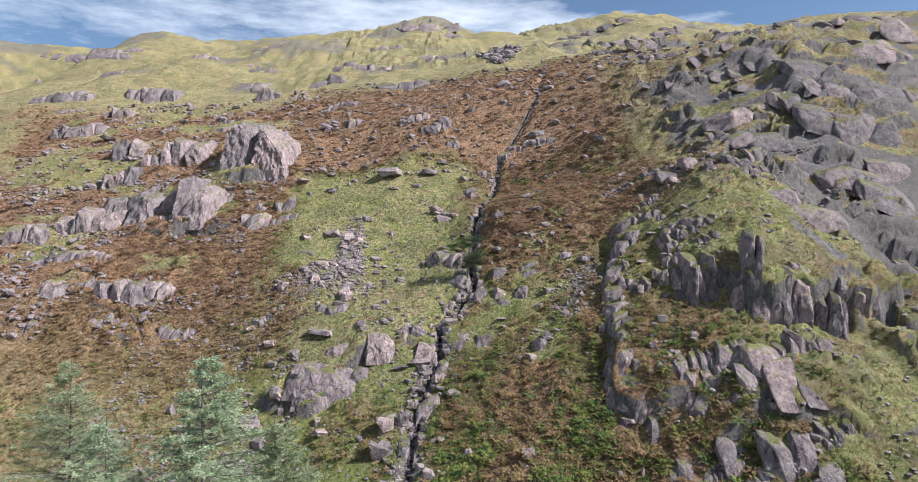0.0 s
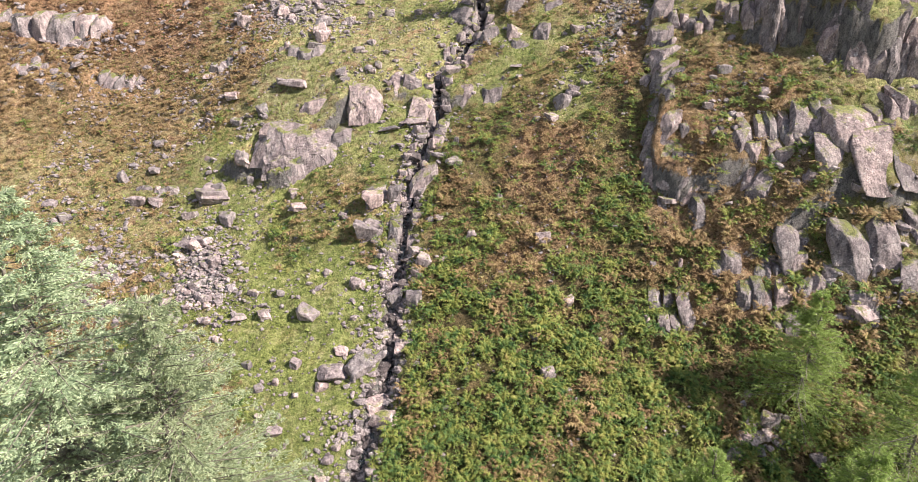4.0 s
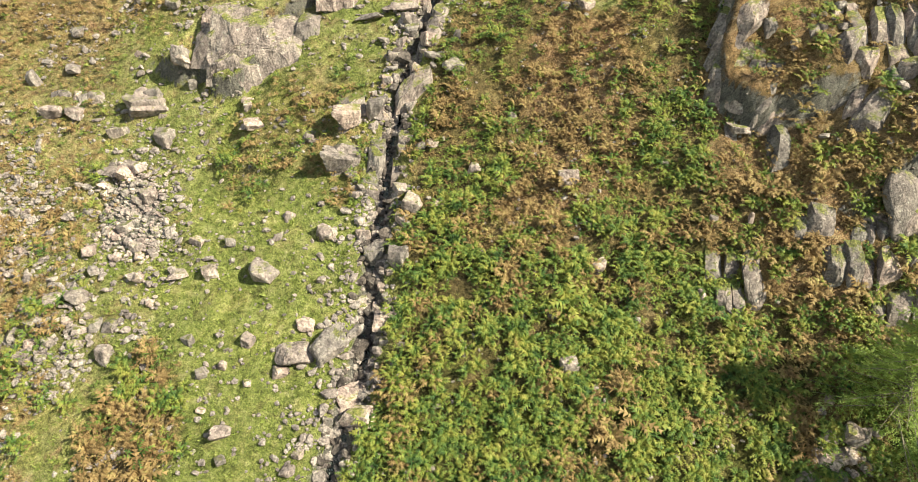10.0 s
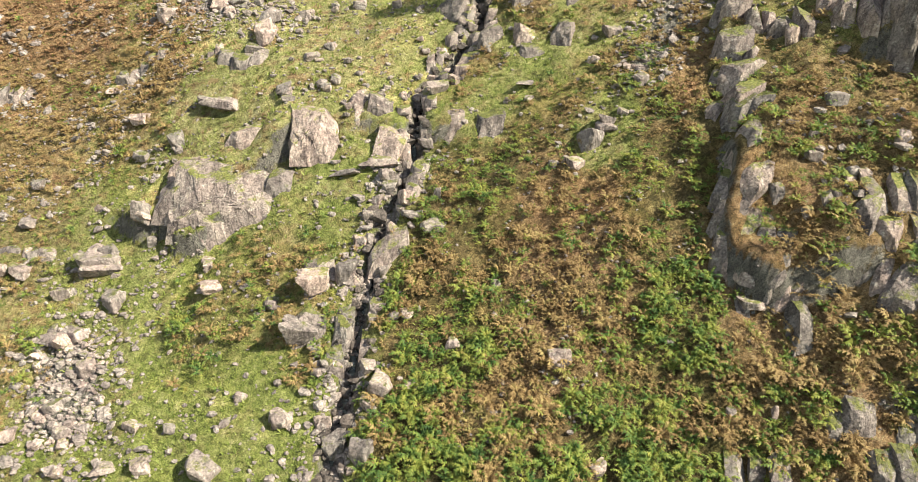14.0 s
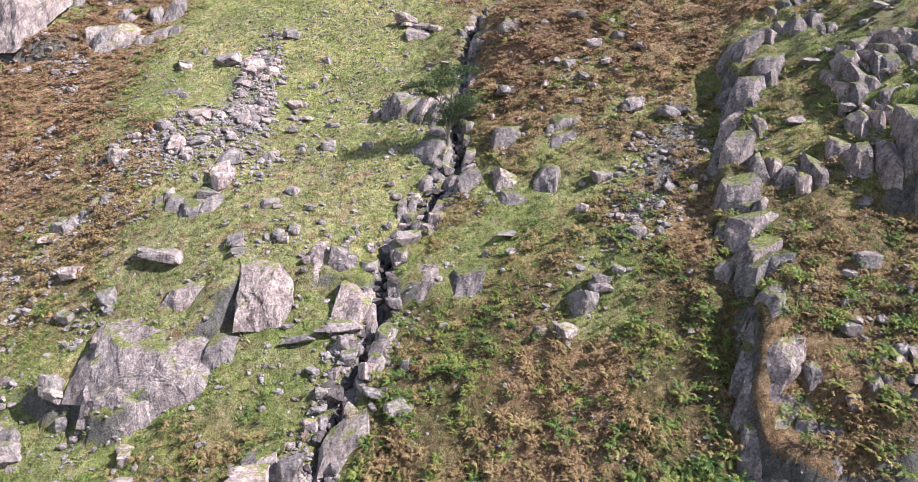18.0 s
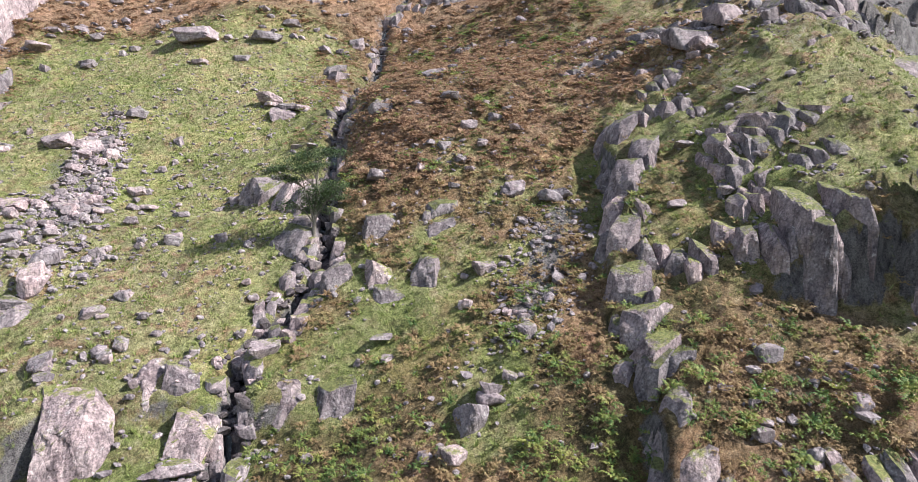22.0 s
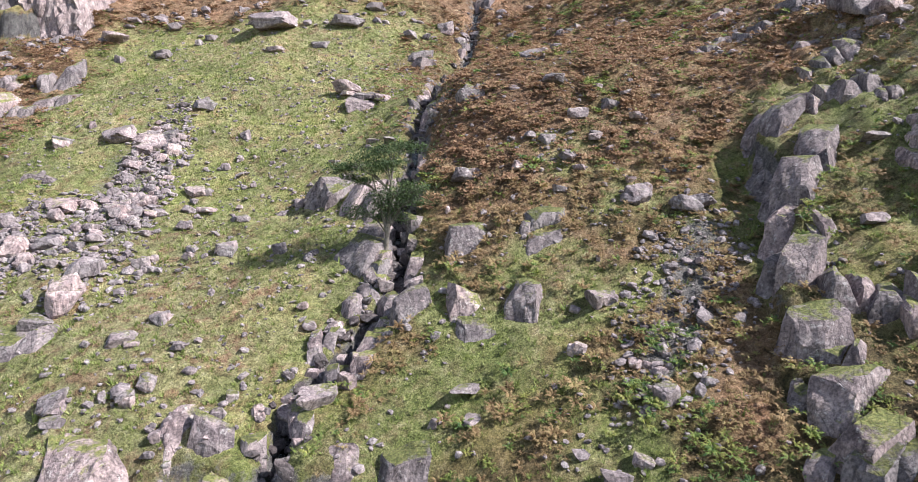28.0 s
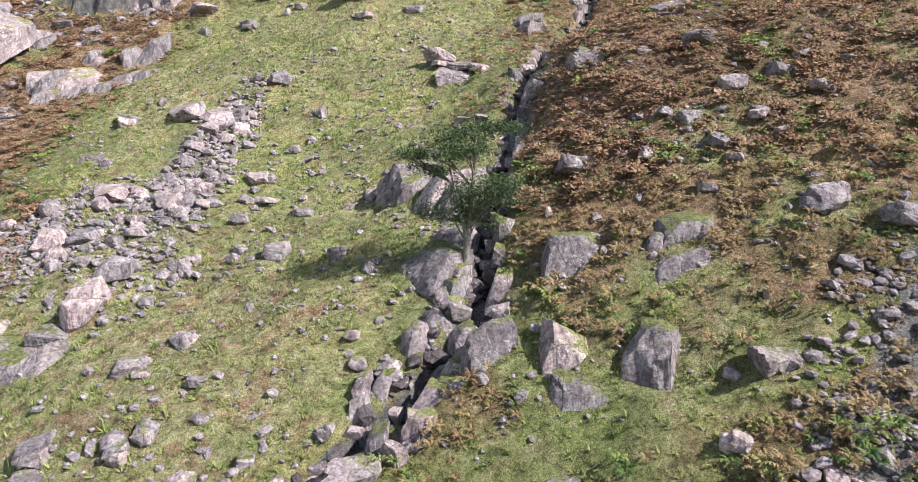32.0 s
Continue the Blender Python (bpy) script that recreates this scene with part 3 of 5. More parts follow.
# ---- rocks ----
def sphere_grid(sub):
    bm = bmesh.new()
    bmesh.ops.create_icosphere(bm, subdivisions=sub, radius=1.0)
    bm.verts.ensure_lookup_table()
    co = np.array([v.co[:] for v in bm.verts])
    fa = np.array([[v.index for v in f.verts] for f in bm.faces])
    bm.free()
    return co, fa


GRIDS = {s: sphere_grid(s) for s in (1, 2, 3, 4)}


def rock_shape(seed, sub, planes=13, sharp=16.0, rough=0.05, joints=0.0, boxy=0.5):
    """Points of a broken stone about 2 across: a rounded polyhedron with chipped faces and, on crags, upright joints."""
    r = np.random.RandomState(seed)
    d, fa = GRIDS[sub]
    n = r.normal(size=(planes, 3))
    n /= np.linalg.norm(n, axis=1)[:, None]
    box = np.array([(1, 0, 0), (-1, 0, 0), (0, 1, 0), (0, -1, 0), (0, 0, 1), (0, 0, -1)], float) + r.normal(size=(6, 3)) * 0.2
    box /= np.linalg.norm(box, axis=1)[:, None]
    n, h = np.concatenate([n, box]), np.concatenate([0.74 + 0.3 * r.rand(planes) + 0.2 * boxy, 0.72 + 0.26 * r.rand(6)])
    t = np.maximum(d @ n.T / h, 0.0)
    p = d * ((t ** sharp).sum(1) ** (-1 / sharp))[:, None]
    o = r.rand(3) * 90
    a, b = p[:, 0] * 1.3 + p[:, 2] * 0.4 + o[0], p[:, 1] * 1.3 - p[:, 2] * 0.6 + o[1]
    p = p * (1 + rough * (2.0 * fbm(a * 1.1, b * 1.1, 2) + 1.2 * fbm(a * 3.5 + p[:, 2], b * 3.5, 3)))[:, None]
    if joints:
        for k in range(6):
            ang = r.normal() * 0.5 + (1.57 if k % 3 == 2 else 0.0)
            off, lean = r.uniform(-0.8, 0.8), r.normal() * 0.25
            q = p[:, 0] * math.cos(ang) + p[:, 1] * math.sin(ang) - off + lean * p[:, 2] + 0.16 * fbm(p[:, 2] * 1.3 + k, p[:, 0] + o[2], 2)
            shift = joints * r.uniform(-0.7, 1.0)
            p = p * (1 - shift * 0.5 * (q > 0) - joints * 0.9 * np.exp(-(q / 0.035) ** 2))[:, None]
        q = p[:, 2] + 0.4 * p[:, 0] + 0.15 * fbm(a, b, 2)
        for k in range(2):
            p[:, :2] *= (1 - joints * 0.6 * (q > r.uniform(-0.4, 0.6)))[:, None]
    return p, fa


ROCKS = {}


def rock_mesh(kind, k):
    """A shared stone mesh: small, boulder or slab."""
    if (kind, k) not in ROCKS:
        sub, pl, sh, ro, jo, mat = {"small": (3, 6, 30, 0.03, 0, MAT_ROCK), "boulder": (4, 7, 36, 0.04, 0.03, MAT_ROCK),
                                    "slab": (4, 6, 40, 0.04, 0.05, MAT_ROCK)}[kind]
        p, fa = rock_shape(100 * len(kind) + 7 * k, sub, pl, sh, ro, jo, 0.3)
        ROCKS[kind, k] = mesh_data(kind + "_stone", p, fa, mat, smooth_shade=False)
    return ROCKS[kind, k]


pick = random.Random(5)


def boulder(x, y, w, h, name="boulder", label="", group="", kind=None, sink=0.3):
    """A loose stone w wide and h high at a place in plan, part sunk in the turf."""
    kind = kind or ("small" if w < 0.55 else "boulder" if h > 0.55 * w else "slab")
    ob = new(name, rock_mesh(kind, pick.randrange(7)))
    d = w * pick.uniform(0.7, 1.05)
    z = float(ground_z(x, y))
    ob.location = (x, y, z + h * (0.5 - sink))
    ob.rotation_euler = (pick.uniform(-0.2, 0.45), pick.uniform(-0.25, 0.25), pick.uniform(-0.5, 0.5) + pick.choice((0, 3.14)))
    ob.scale = (w / 1.6, d / 1.6, h / 1.5)
    return tagged(ob, label or "angular mauve-grey boulder half sunk in the turf", "boulder", group or "boulders on the hillside")


def box_grid(nx, ny, nz):
    """The skin of a cube from -1 to 1 as a grid of quads."""
    key = (nx, ny, nz)
    if key not in BOXES:
        index, co, faces = {}, [], []

        def at(i, j, k):
            if (i, j, k) not in index:
                index[i, j, k] = len(co)
                co.append((2 * i / nx - 1, 2 * j / ny - 1, 2 * k / nz - 1))
            return index[i, j, k]
        for i in range(nx):
            for j in range(ny):
                faces += [(at(i, j, nz), at(i + 1, j, nz), at(i + 1, j + 1, nz), at(i, j + 1, nz))]
        for i in range(nx):
            for k in range(nz):
                faces += [(at(i, 0, k), at(i + 1, 0, k), at(i + 1, 0, k + 1), at(i, 0, k + 1)), (at(i + 1, ny, k), at(i, ny, k), at(i, ny, k + 1), at(i + 1, ny, k + 1))]
        for j in range(ny):
            for k in range(nz):
                faces += [(at(0, j + 1, k), at(0, j, k), at(0, j, k + 1), at(0, j + 1, k + 1)), (at(nx, j, k), at(nx, j + 1, k), at(nx, j + 1, k + 1), at(nx, j, k + 1))]
        BOXES[key] = np.array(co), np.array(faces)
    return BOXES[key]


BOXES = {}
ROCKY = []


def on_rock(x, y):
    """True where a crag stands."""
    hit = np.zeros(x.shape, bool)
    for cx, cy, rx, ry, turn in ROCKY:
        near = np.nonzero(np.abs(x - cx) + np.abs(y - cy) < 1.5 * (rx + ry))[0]
        u, v = x[near] - cx, y[near] - cy
        c, s = math.cos(turn), math.sin(turn)
        hit[near] |= ((c * u + s * v) / rx) ** 2 + ((c * v - s * u) / ry) ** 2 < 1
    return hit


def slab(r, w, d, h, m, kt, lean, back, cell, dome=False):
    """One angular joint block with its foot in the slope: w wide, front h high, running d into a slope of steepness m."""
    n = [int(np.clip(v / cell, 10 if dome else 3, 17)) for v in (w, d * 0.6, h + 0.5)]
    p, faces = box_grid(*n)
    p = p.copy()
    inner = np.clip(np.abs(p), 0, 1) < 0.999
    p = p + inner * r.normal(size=p.shape) * 0.16 / np.array(n)
    if dome:
        p = p / (np.abs(p) ** 4).sum(1)[:, None] ** 0.16
    for k in range(14 if dome else 8):
        nrm = r.normal(size=3) * np.array([1.0, 0.8, 0.7]) + np.array([0, -0.5, 0.75])
        nrm /= np.linalg.norm(nrm)
        over = p @ nrm - np.abs(nrm).sum() * r.uniform(0.52, 0.82)
        p = p - np.maximum(over, 0)[:, None] * nrm
    up = (p[:, 2] + 1) / 2
    v = d * (p[:, 1] + 1) / 2
    low, top = m * v - 0.55 - 0.1 * h, h + kt * v + 0.22 * r.normal() * p[:, 0] * w * 0.5
    z = low + (top - low) * up
    u = 0.5 * w * p[:, 0] * (1.04 - r.uniform(0.10, 0.34) * up)
    o = r.rand(2) * 60
    amp = 0.045 + 0.08 * min(w, h)
    wide = 1.7 if dome else 1.0
    along = (u * 0.9 + 0.35 * z) / wide
    rough = 1.1 * fbm(along / 0.55 + o[0], z / 1.3 + v / 0.9 + o[1], 3) + 0.5 * (vnoise(along / 0.34 + o[1], z / 1.7 + o[0]) > 0.55) - 0.22
    front = np.clip(-p[:, 1] + 0.25, 0, 1)
    v = v + amp * rough * (0.4 + 0.6 * front) * -1.0
    u = u + 0.7 * amp * fbm(v / (0.6 * wide) + o[1], z / (0.8 * wide) + o[0], 3)
    z = z + 0.8 * amp * fbm(u / (0.7 * wide) + o[0], v / (0.7 * wide) + 9, 3) * up
    zr = z - m * v
    return np.stack([u + lean * zr, v + back * zr, z], 1), faces


def crag(name, label, blocks, group="crags", low=0.55, turn=0.0, blocky=1.0, soft=0.07, steep=3.2):
    """A crag of jointed blocks that grow out of the slope; each block x, y, width and reach up the slope; low: height by reach."""
    x0, y0 = blocks[0][:2]
    ob = new(name)
    ob.location = (x0, y0, float(ground_z(x0, y0)))
    rnd = np.random.RandomState(pick.randrange(99999))
    lean = rnd.uniform(-0.22, 0.22)
    for x, y, w, s in blocks:
        tt = turn + pick.uniform(-0.2, 0.2)
        dome = soft >= 0.2
        c, sn = math.cos(tt), math.sin(tt)
        h = (0.28 + 0.78 * low if dome else 0.22 + 0.72 * low) * s
        reach = max(1.0, h)
        m = float(np.clip((ground_z(x - sn * reach, y + c * reach) - ground_z(x + sn * reach * 0.4, y - c * reach * 0.4)) / (1.4 * reach), 0.25, 1.1))
        ml = float(np.clip((ground_z(x + c * w * 0.5, y + sn * w * 0.5) - ground_z(x - c * w * 0.5, y - sn * w * 0.5)) / w, -0.9, 0.9))
        d = float(np.clip(0.85 * h / m, 0.85 * s, 1.3 * s))
        keep = max(-0.1, m - rnd.uniform(0.68, 0.85) * h / d)
        far = 1 if (-34 < x < 34 and y < 42) else 2 if y < 70 else 4
        count = int(np.clip(round(w / (0.45 * h + (0.45 if blocky > 0.7 else 0.8))), 1, 3 if dome else 5))
        if steep > 4.5:
            count = int(np.clip(round(w / 0.95), 1, 3))
        if dome:
            count = int(np.clip(round(w / (1.1 * h + 1.0)), 1, 3))
        if blocky < 0.5:
            count = 1
        width = rnd.uniform(0.5, 1.5, count)
        width = width / width.sum() * w * 1.02
        at_u = np.cumsum(width) - width / 2 - w * 0.51
        ROCKY.append((x - sn * 0.35 * d, y + c * 0.35 * d, 0.5 * w, 0.45 * d, tt))
        for wi, ui in zip(width, at_u):
            e = abs(ui) / (0.5 * w)
            hi = h * (1.06 - 0.45 * e ** 2) * rnd.uniform(0.84, 1.08)
            vi = rnd.uniform(-0.07, 0.07) * d + 0.20 * d * e ** 2
            px, py = x + c * ui - sn * vi, y + sn * ui + c * vi
            back = rnd.uniform(0.4, 0.8) if dome else rnd.uniform(0.22, 0.5) if steep < 4.5 else rnd.uniform(0.08, 0.22)
            co, quads = slab(rnd, wi * 1.16, d * rnd.uniform(0.9, 1.1), hi, m, keep, lean + rnd.uniform(-0.06, 0.06), back, 0.145 * far, dome)
            z = 0.5 * float(ground_z(px, py)) + 0.5 * (float(ground_z(x, y)) + ml * ui + m * vi)
            tu = tt + rnd.uniform(-0.12, 0.12)
            cu, su = math.cos(tu), math.sin(tu)
            co = np.stack([cu * co[:, 0] - su * co[:, 1], su * co[:, 0] + cu * co[:, 1], co[:, 2]], 1)
            # Left crags take the sunlit tone, right crags the tone with shade painted in.
            b = mesh_from("rock_block", co, quads, MAT_MAUVE_LIT if x0 < 1 else MAT_CRAG_SHADED, dome)
            b.parent = ob
            b.location = (px - x0, py - y0, z - ob.location.z)
    return tagged(ob, label, "crag", group)


for x, y, w, h in [
    (-7.9, -2.3, 1.44, 0.7), (-6.2, -2.1, 1.44, 0.7), (-7.5, -1, 0.87, 0.36), (-8.5, -3, 0.68, 0.42), (-10.3, -1.6, 0.63, 0.52), (-10, 1.6, 1.38, 0.79),
    (-12.2, 3.6, 0.6, 0.31), (-14.1, 3.8, 0.76, 0.36), (-13, 2, 0.74, 0.4), (-14.6, 2.1, 0.67, 0.3), (-7, 3.4, 0.74, 0.56), (-9, 4.5, 0.45, 0.41),
    (-16.9, 2.1, 0.52, 0.36), (-17.8, -1.6, 0.63, 0.72), (-16, 0.7, 0.36, 0.35), (-13.4, -1.4, 0.56, 0.43), (-12, -4.7, 0.4, 0.23), (-10.8, -5.6, 0.72, 0.4),
    (-10.7, -6.7, 0.45, 0.26), (-12.3, -3.1, 0.48, 0.37), (-11.3, -2.8, 0.34, 0.42), (-10, -3.6, 0.34, 0.28),
]:
    boulder(x, y, w, h, label="angular pinkish-grey boulder lying in short green turf")
for x, y, w, h in [
    (-8.6, -8.3, 0.63, 0.39), (-7.9, -8, 0.57, 0.3), (-7.6, -7.1, 0.51, 0.31), (-8.4, -10.3, 0.67, 0.46), (-7.3, -10.1, 0.67, 0.42), (-4.8, -8, 0.5, 0.39),
    (-7.2, -6.5, 0.45, 0.27), (-6.5, 7.2, 1.4, 0.9), (-6, 9.3, 1.19, 0.98), (-4.7, 9.4, 0.79, 1.08), (-8.4, 8.8, 0.64, 0.33), (-12.1, 10.2, 0.65, 0.22),
    (-12.7, 12, 0.67, 0.29), (-4.4, 2.4, 0.87, 1), (-3, 1.6, 0.93, 0.98), (-2.4, 4.2, 0.96, 0.86), (-2.9, 3.6, 0.59, 0.45), (-0.8, 4.1, 0.59, 0.3),
    (-2, 7.4, 0.54, 0.32), (-1.3, 7.3, 0.62, 0.26), (-3.5, -0.8, 1.04, 0.48), (-5.1, -3.8, 1.34, 0.69), (-4.5, -5, 1.18, 0.67), (-5.3, -4.9, 0.66, 0.45),
]:
    boulder(x, y, w, h, label="grey boulder on the bank of the stream")
for x, y, w, h in [
    (-19.3, 12.8, 1.95, 0.99), (-16.9, 14.1, 0.86, 1), (-20.3, 11.1, 0.59, 0.4), (-25, 12.3, 1.02, 0.64), (-23.8, 12.5, 0.94, 0.52), (-27.1, 14.8, 0.61, 1.08),
    (-24.8, 15.7, 0.97, 0.42), (-25, 17.8, 0.81, 0.43), (-17.7, 10.6, 0.66, 0.51), (-25, 2.9, 0.61, 0.21), (-20.4, 4, 0.84, 0.42), (-17.8, 7.1, 0.8, 0.71),
    (-20.2, 8.7, 0.98, 0.5), (-19, 8.8, 0.9, 0.56), (-21.1, -0.6, 0.65, 0.34), (-22.3, 0.3, 0.58, 0.3), (-20.4, 0.3, 0.58, 0.3), (-30, 10.7, 0.91, 0.45),
    (-28.8, 5.7, 0.78, 0.43),
]:
    boulder(x, y, w, h, label="pale angular boulder among grass and bracken")
for x, y, w, h in [
    (5.8, 4, 0.87, 0.74), (6.9, 0.1, 0.55, 0.57), (4.6, -1.7, 0.41, 0.51), (5.2, -3.8, 0.66, 0.81), (8.2, -6, 0.57, 0.22), (11.6, -1.6, 0.34, 0.69),
    (12.5, 1.3, 0.35, 0.57), (14.2, 1.2, 0.21, 0.47), (24.9, 1.7, 0.79, 0.45), (23.3, -3.5, 1.26, 0.65), (22.9, -1, 0.52, 0.49), (19.4, -8.7, 0.67, 0.5),
    (19.8, -9.4, 0.48, 0.37), (19.2, -10.7, 0.71, 0.81), (9, -10.7, 0.48, 0.53), (14.2, 5, 0.93, 0.39), (15.2, -8.1, 0.81, 0.42), (16.1, -7.6, 0.81, 0.47),
    (16.7, -7.5, 0.75, 0.38), (15.7, -7.3, 0.63, 0.34), (16.3, -8.2, 0.62, 0.34), (22.5, -3.4, 0.82, 0.39),
]:
    boulder(x, y, w, h, label="grey pointed stone standing among the ferns")
for x, y, w, h in [
    (-17, 14.1, 0.99, 0.86), (-16.4, 13.5, 0.53, 0.5), (-18.9, 13.3, 0.85, 1.03), (-19.3, 12.8, 1.94, 0.84), (-20.6, 10.9, 0.88, 0.52), (-17.6, 10.5, 0.93, 0.72),
    (-12, 10.2, 1.03, 0.42), (-12.6, 11.6, 0.5, 0.52), (-8.4, 8.6, 0.52, 0.44), (-0.1, 11.1, 1.08, 0.45), (-3, 15.2, 1.3, 0.44), (-5, 14.8, 0.97, 0.31),
    (-0, 12.8, 0.37, 0.64), (3.1, 7.9, 0.39, 0.38), (1, 5.5, 0.53, 0.44), (-3, 5.3, 0.8, 0.44), (-5.5, 5.4, 0.43, 0.37), (-6.8, 3.3, 0.77, 0.46),
    (-9.5, 3.5, 0.52, 0.25), (-21.9, 23.7, 0.93, 0.43), (-18.3, 18.1, 0.85, 0.48), (-16.1, 18.4, 0.85, 0.67), (-19.2, 20.7, 1.11, 0.55), (-21.4, 24.1, 0.94, 0.7),
]:
    boulder(x, y, w, h, label="broken grey rock beside the gully")
for x, y, w, h in [
    (8.2, 13.6, 0.91, 0.88), (9.2, 14.3, 0.74, 0.46), (7.3, 12.5, 0.72, 0.45), (1.8, 14.6, 0.45, 0.31), (-9.6, 19.8, 0.92, 0.48), (-9.2, 19, 0.62, 0.28),
    (-11.9, 25, 1.08, 0.9), (-13.2, 20, 1.43, 0.59), (-14.6, 20.4, 1.08, 0.49), (-19.7, 28.5, 1.24, 1.02), (-6, 29.1, 0.83, 0.46), (-7.8, 29.4, 0.5, 0.34),
    (-8.3, 22.5, 0.89, 0.51), (0.8, 19.9, 0.56, 0.72), (0, 19.4, 1.04, 0.62), (9.1, 18.8, 0.47, 0.37), (10.4, 20.6, 0.76, 0.43), (-1.6, 12.9, 0.81, 0.76),
    (-2.5, 12.7, 0.93, 0.76), (-12.5, 24.2, 1.15, 0.63),
]:
    boulder(x, y, w, h, label="mauve-grey boulder on the grassy step")
for x, y, w, h in [
    (-9.2, 56.9, 3.48, 1.19), (-2.9, 56.4, 2.54, 0.83), (-8.3, 52.3, 1.33, 0.42), (-4.9, 53.2, 1.26, 0.43), (-18.4, 54.7, 1.04, 0.5), (-23.1, 61.3, 1.14, 0.47),
    (-23.6, 57.9, 1.94, 0.52), (-19.2, 39.8, 0.95, 0.43), (-7.4, 24, 0.67, 0.38), (-9.5, 19.7, 0.82, 0.43), (-9, 19, 0.57, 0.19), (9, 14.1, 0.73, 0.5),
    (10, 14.5, 0.53, 0.27), (5.9, 28.7, 0.99, 0.54), (10.4, 20.5, 0.64, 0.44), (13, 25, 1.04, 0.67), (15.5, 24.5, 1.22, 0.54),
]:
    boulder(x, y, w, h, label="weathered mauve boulder resting on the upper turf")
for x, y, w, h in [
    (12, 19, 0.52, 0.25), (5.2, 18.8, 0.75, 0.24), (5.2, 17.6, 0.58, 0.23), (3.9, 17.8, 0.24, 0.43), (9, 18.8, 0.41, 0.35), (3.5, 22.7, 0.56, 0.38),
    (11.1, 34.1, 1.06, 0.52), (11.8, 31, 0.85, 0.44), (12.2, 29.3, 0.48, 0.28), (8.7, 34.2, 0.53, 0.16), (10.8, 39, 1.34, 0.46), (6, 59, 1.06, 0.65),
    (16.3, 67.5, 2.4, 0.9), (-0.3, 44, 1.54, 0.43), (0.8, 43.4, 1.08, 0.43), (-1.5, 44.7, 1.1, 0.38), (20, 19.6, 0.8, 0.4), (22.3, 23, 0.71, 0.28),
    (22.1, 18.7, 0.68, 0.36), (17, 10.4, 0.49, 0.18), (17.7, 9.8, 0.15, 0.38), (19.2, 11, 0.9, 0.61), (-7.9, 29.6, 0.46, 0.36), (-6, 28.7, 0.84, 0.44),
]:
    boulder(x, y, w, h, label="grey stone among brown bracken on the slope")
for x, y, w, h in [
    (-6, 28.6, 0.79, 0.38), (-3.3, 28.3, 0.63, 0.56), (-7.7, 28.7, 0.52, 0.35), (-6.2, 32.6, 0.69, 0.26), (-8.6, 33.9, 0.95, 0.27), (-9.5, 35.5, 1, 0.44),
    (-7.3, 24.1, 0.55, 0.38), (-7.8, 22.3, 0.51, 0.2), (-1, 23, 0.5, 0.32), (-1.4, 23.8, 0.45, 0.28), (-0.7, 24.6, 0.27, 0.19), (0.6, 37.2, 0.7, 0.28),
    (1.8, 35.9, 0.73, 0.27), (-0.7, 43.2, 1.72, 0.47), (9.9, 26.3, 0.57, 0.29), (5.7, 28.7, 1.15, 0.58), (4.8, 27, 0.2, 0.36), (8.8, 18.8, 0.32, 0.37),
    (10.2, 20.6, 0.78, 0.49), (9.3, 20.4, 0.35, 0.2), (13.1, 26.2, 0.48, 0.23), (13.6, 25.5, 0.46, 0.42), (12.7, 24.8, 0.87, 0.36), (10.7, 22.5, 0.16, 0.24),
]:
    boulder(x, y, w, h, label="lichen-spotted grey stone set in the turf")
for x, y, w, h in [
    (11, 33.8, 1.23, 0.5), (11.7, 30.8, 0.89, 0.51), (13.5, 31.3, 0.72, 0.4), (12.2, 29.1, 0.63, 0.31), (9.8, 29.3, 0.64, 0.35), (10.5, 38, 1.29, 0.46),
    (5.8, 59.3, 1.32, 0.84), (6.4, 34.9, 1.31, 0.82), (8.8, 34, 0.65, 0.14), (14.5, 32, 0.59, 0.19), (13.2, 32.7, 0.47, 0.26), (14.6, 30, 0.72, 0.26),
    (11, 27.3, 0.59, 0.24), (12.7, 28.2, 0.4, 0.22), (15.1, 27, 0.38, 0.18), (14.9, 24.3, 1, 0.52), (17.9, 35.7, 0.56, 0.21), (16.1, 31.5, 0.53, 0.21),
]:
    boulder(x, y, w, h, label="rounded grey boulder among rust-brown bracken")
for x, y, w, h in [
    (-15.8, 40.3, 1.81, 0.83), (-14.1, 40.4, 1.47, 0.64), (-13, 40.9, 1.22, 0.46), (-15.8, 33, 1.5, 0.61), (-34.3, 55, 1.43, 0.72), (-19.3, 40.1, 1.09, 0.51),
    (-18.3, 42.1, 0.36, 0.49), (-18.4, 54.9, 1.28, 0.63), (-21.7, 54.4, 0.64, 0.63), (-11.4, 43.8, 1.23, 0.59), (-6.3, 32.7, 0.8, 0.29), (-8, 40.7, 0.6, 0.46),
    (-8.5, 38, 0.5, 0.39), (-1.6, 45.3, 1.45, 0.59), (-12.2, 25.9, 1.29, 0.83), (-0, 22.8, 0.53, 0.27),
]:
    boulder(x, y, w, h, label="large mauve block at the scree heap")
crag("rock_outcrop", "jointed mauve-grey rock outcrop capped with turf", [(-12, 13.1, 5.4, 3.3), (-15.0, 13.8, 2.33, 1.9), (-11.2, 16.7, 2.91, 1.1), (-9.2, 14.1, 1.75, 1.5), (-14.6, 16.2, 2.48, 1.0), (-13.4, 12.4, 2.6, 1.9)], low=0.72, turn=-0.25, blocky=0.4, soft=0.05)
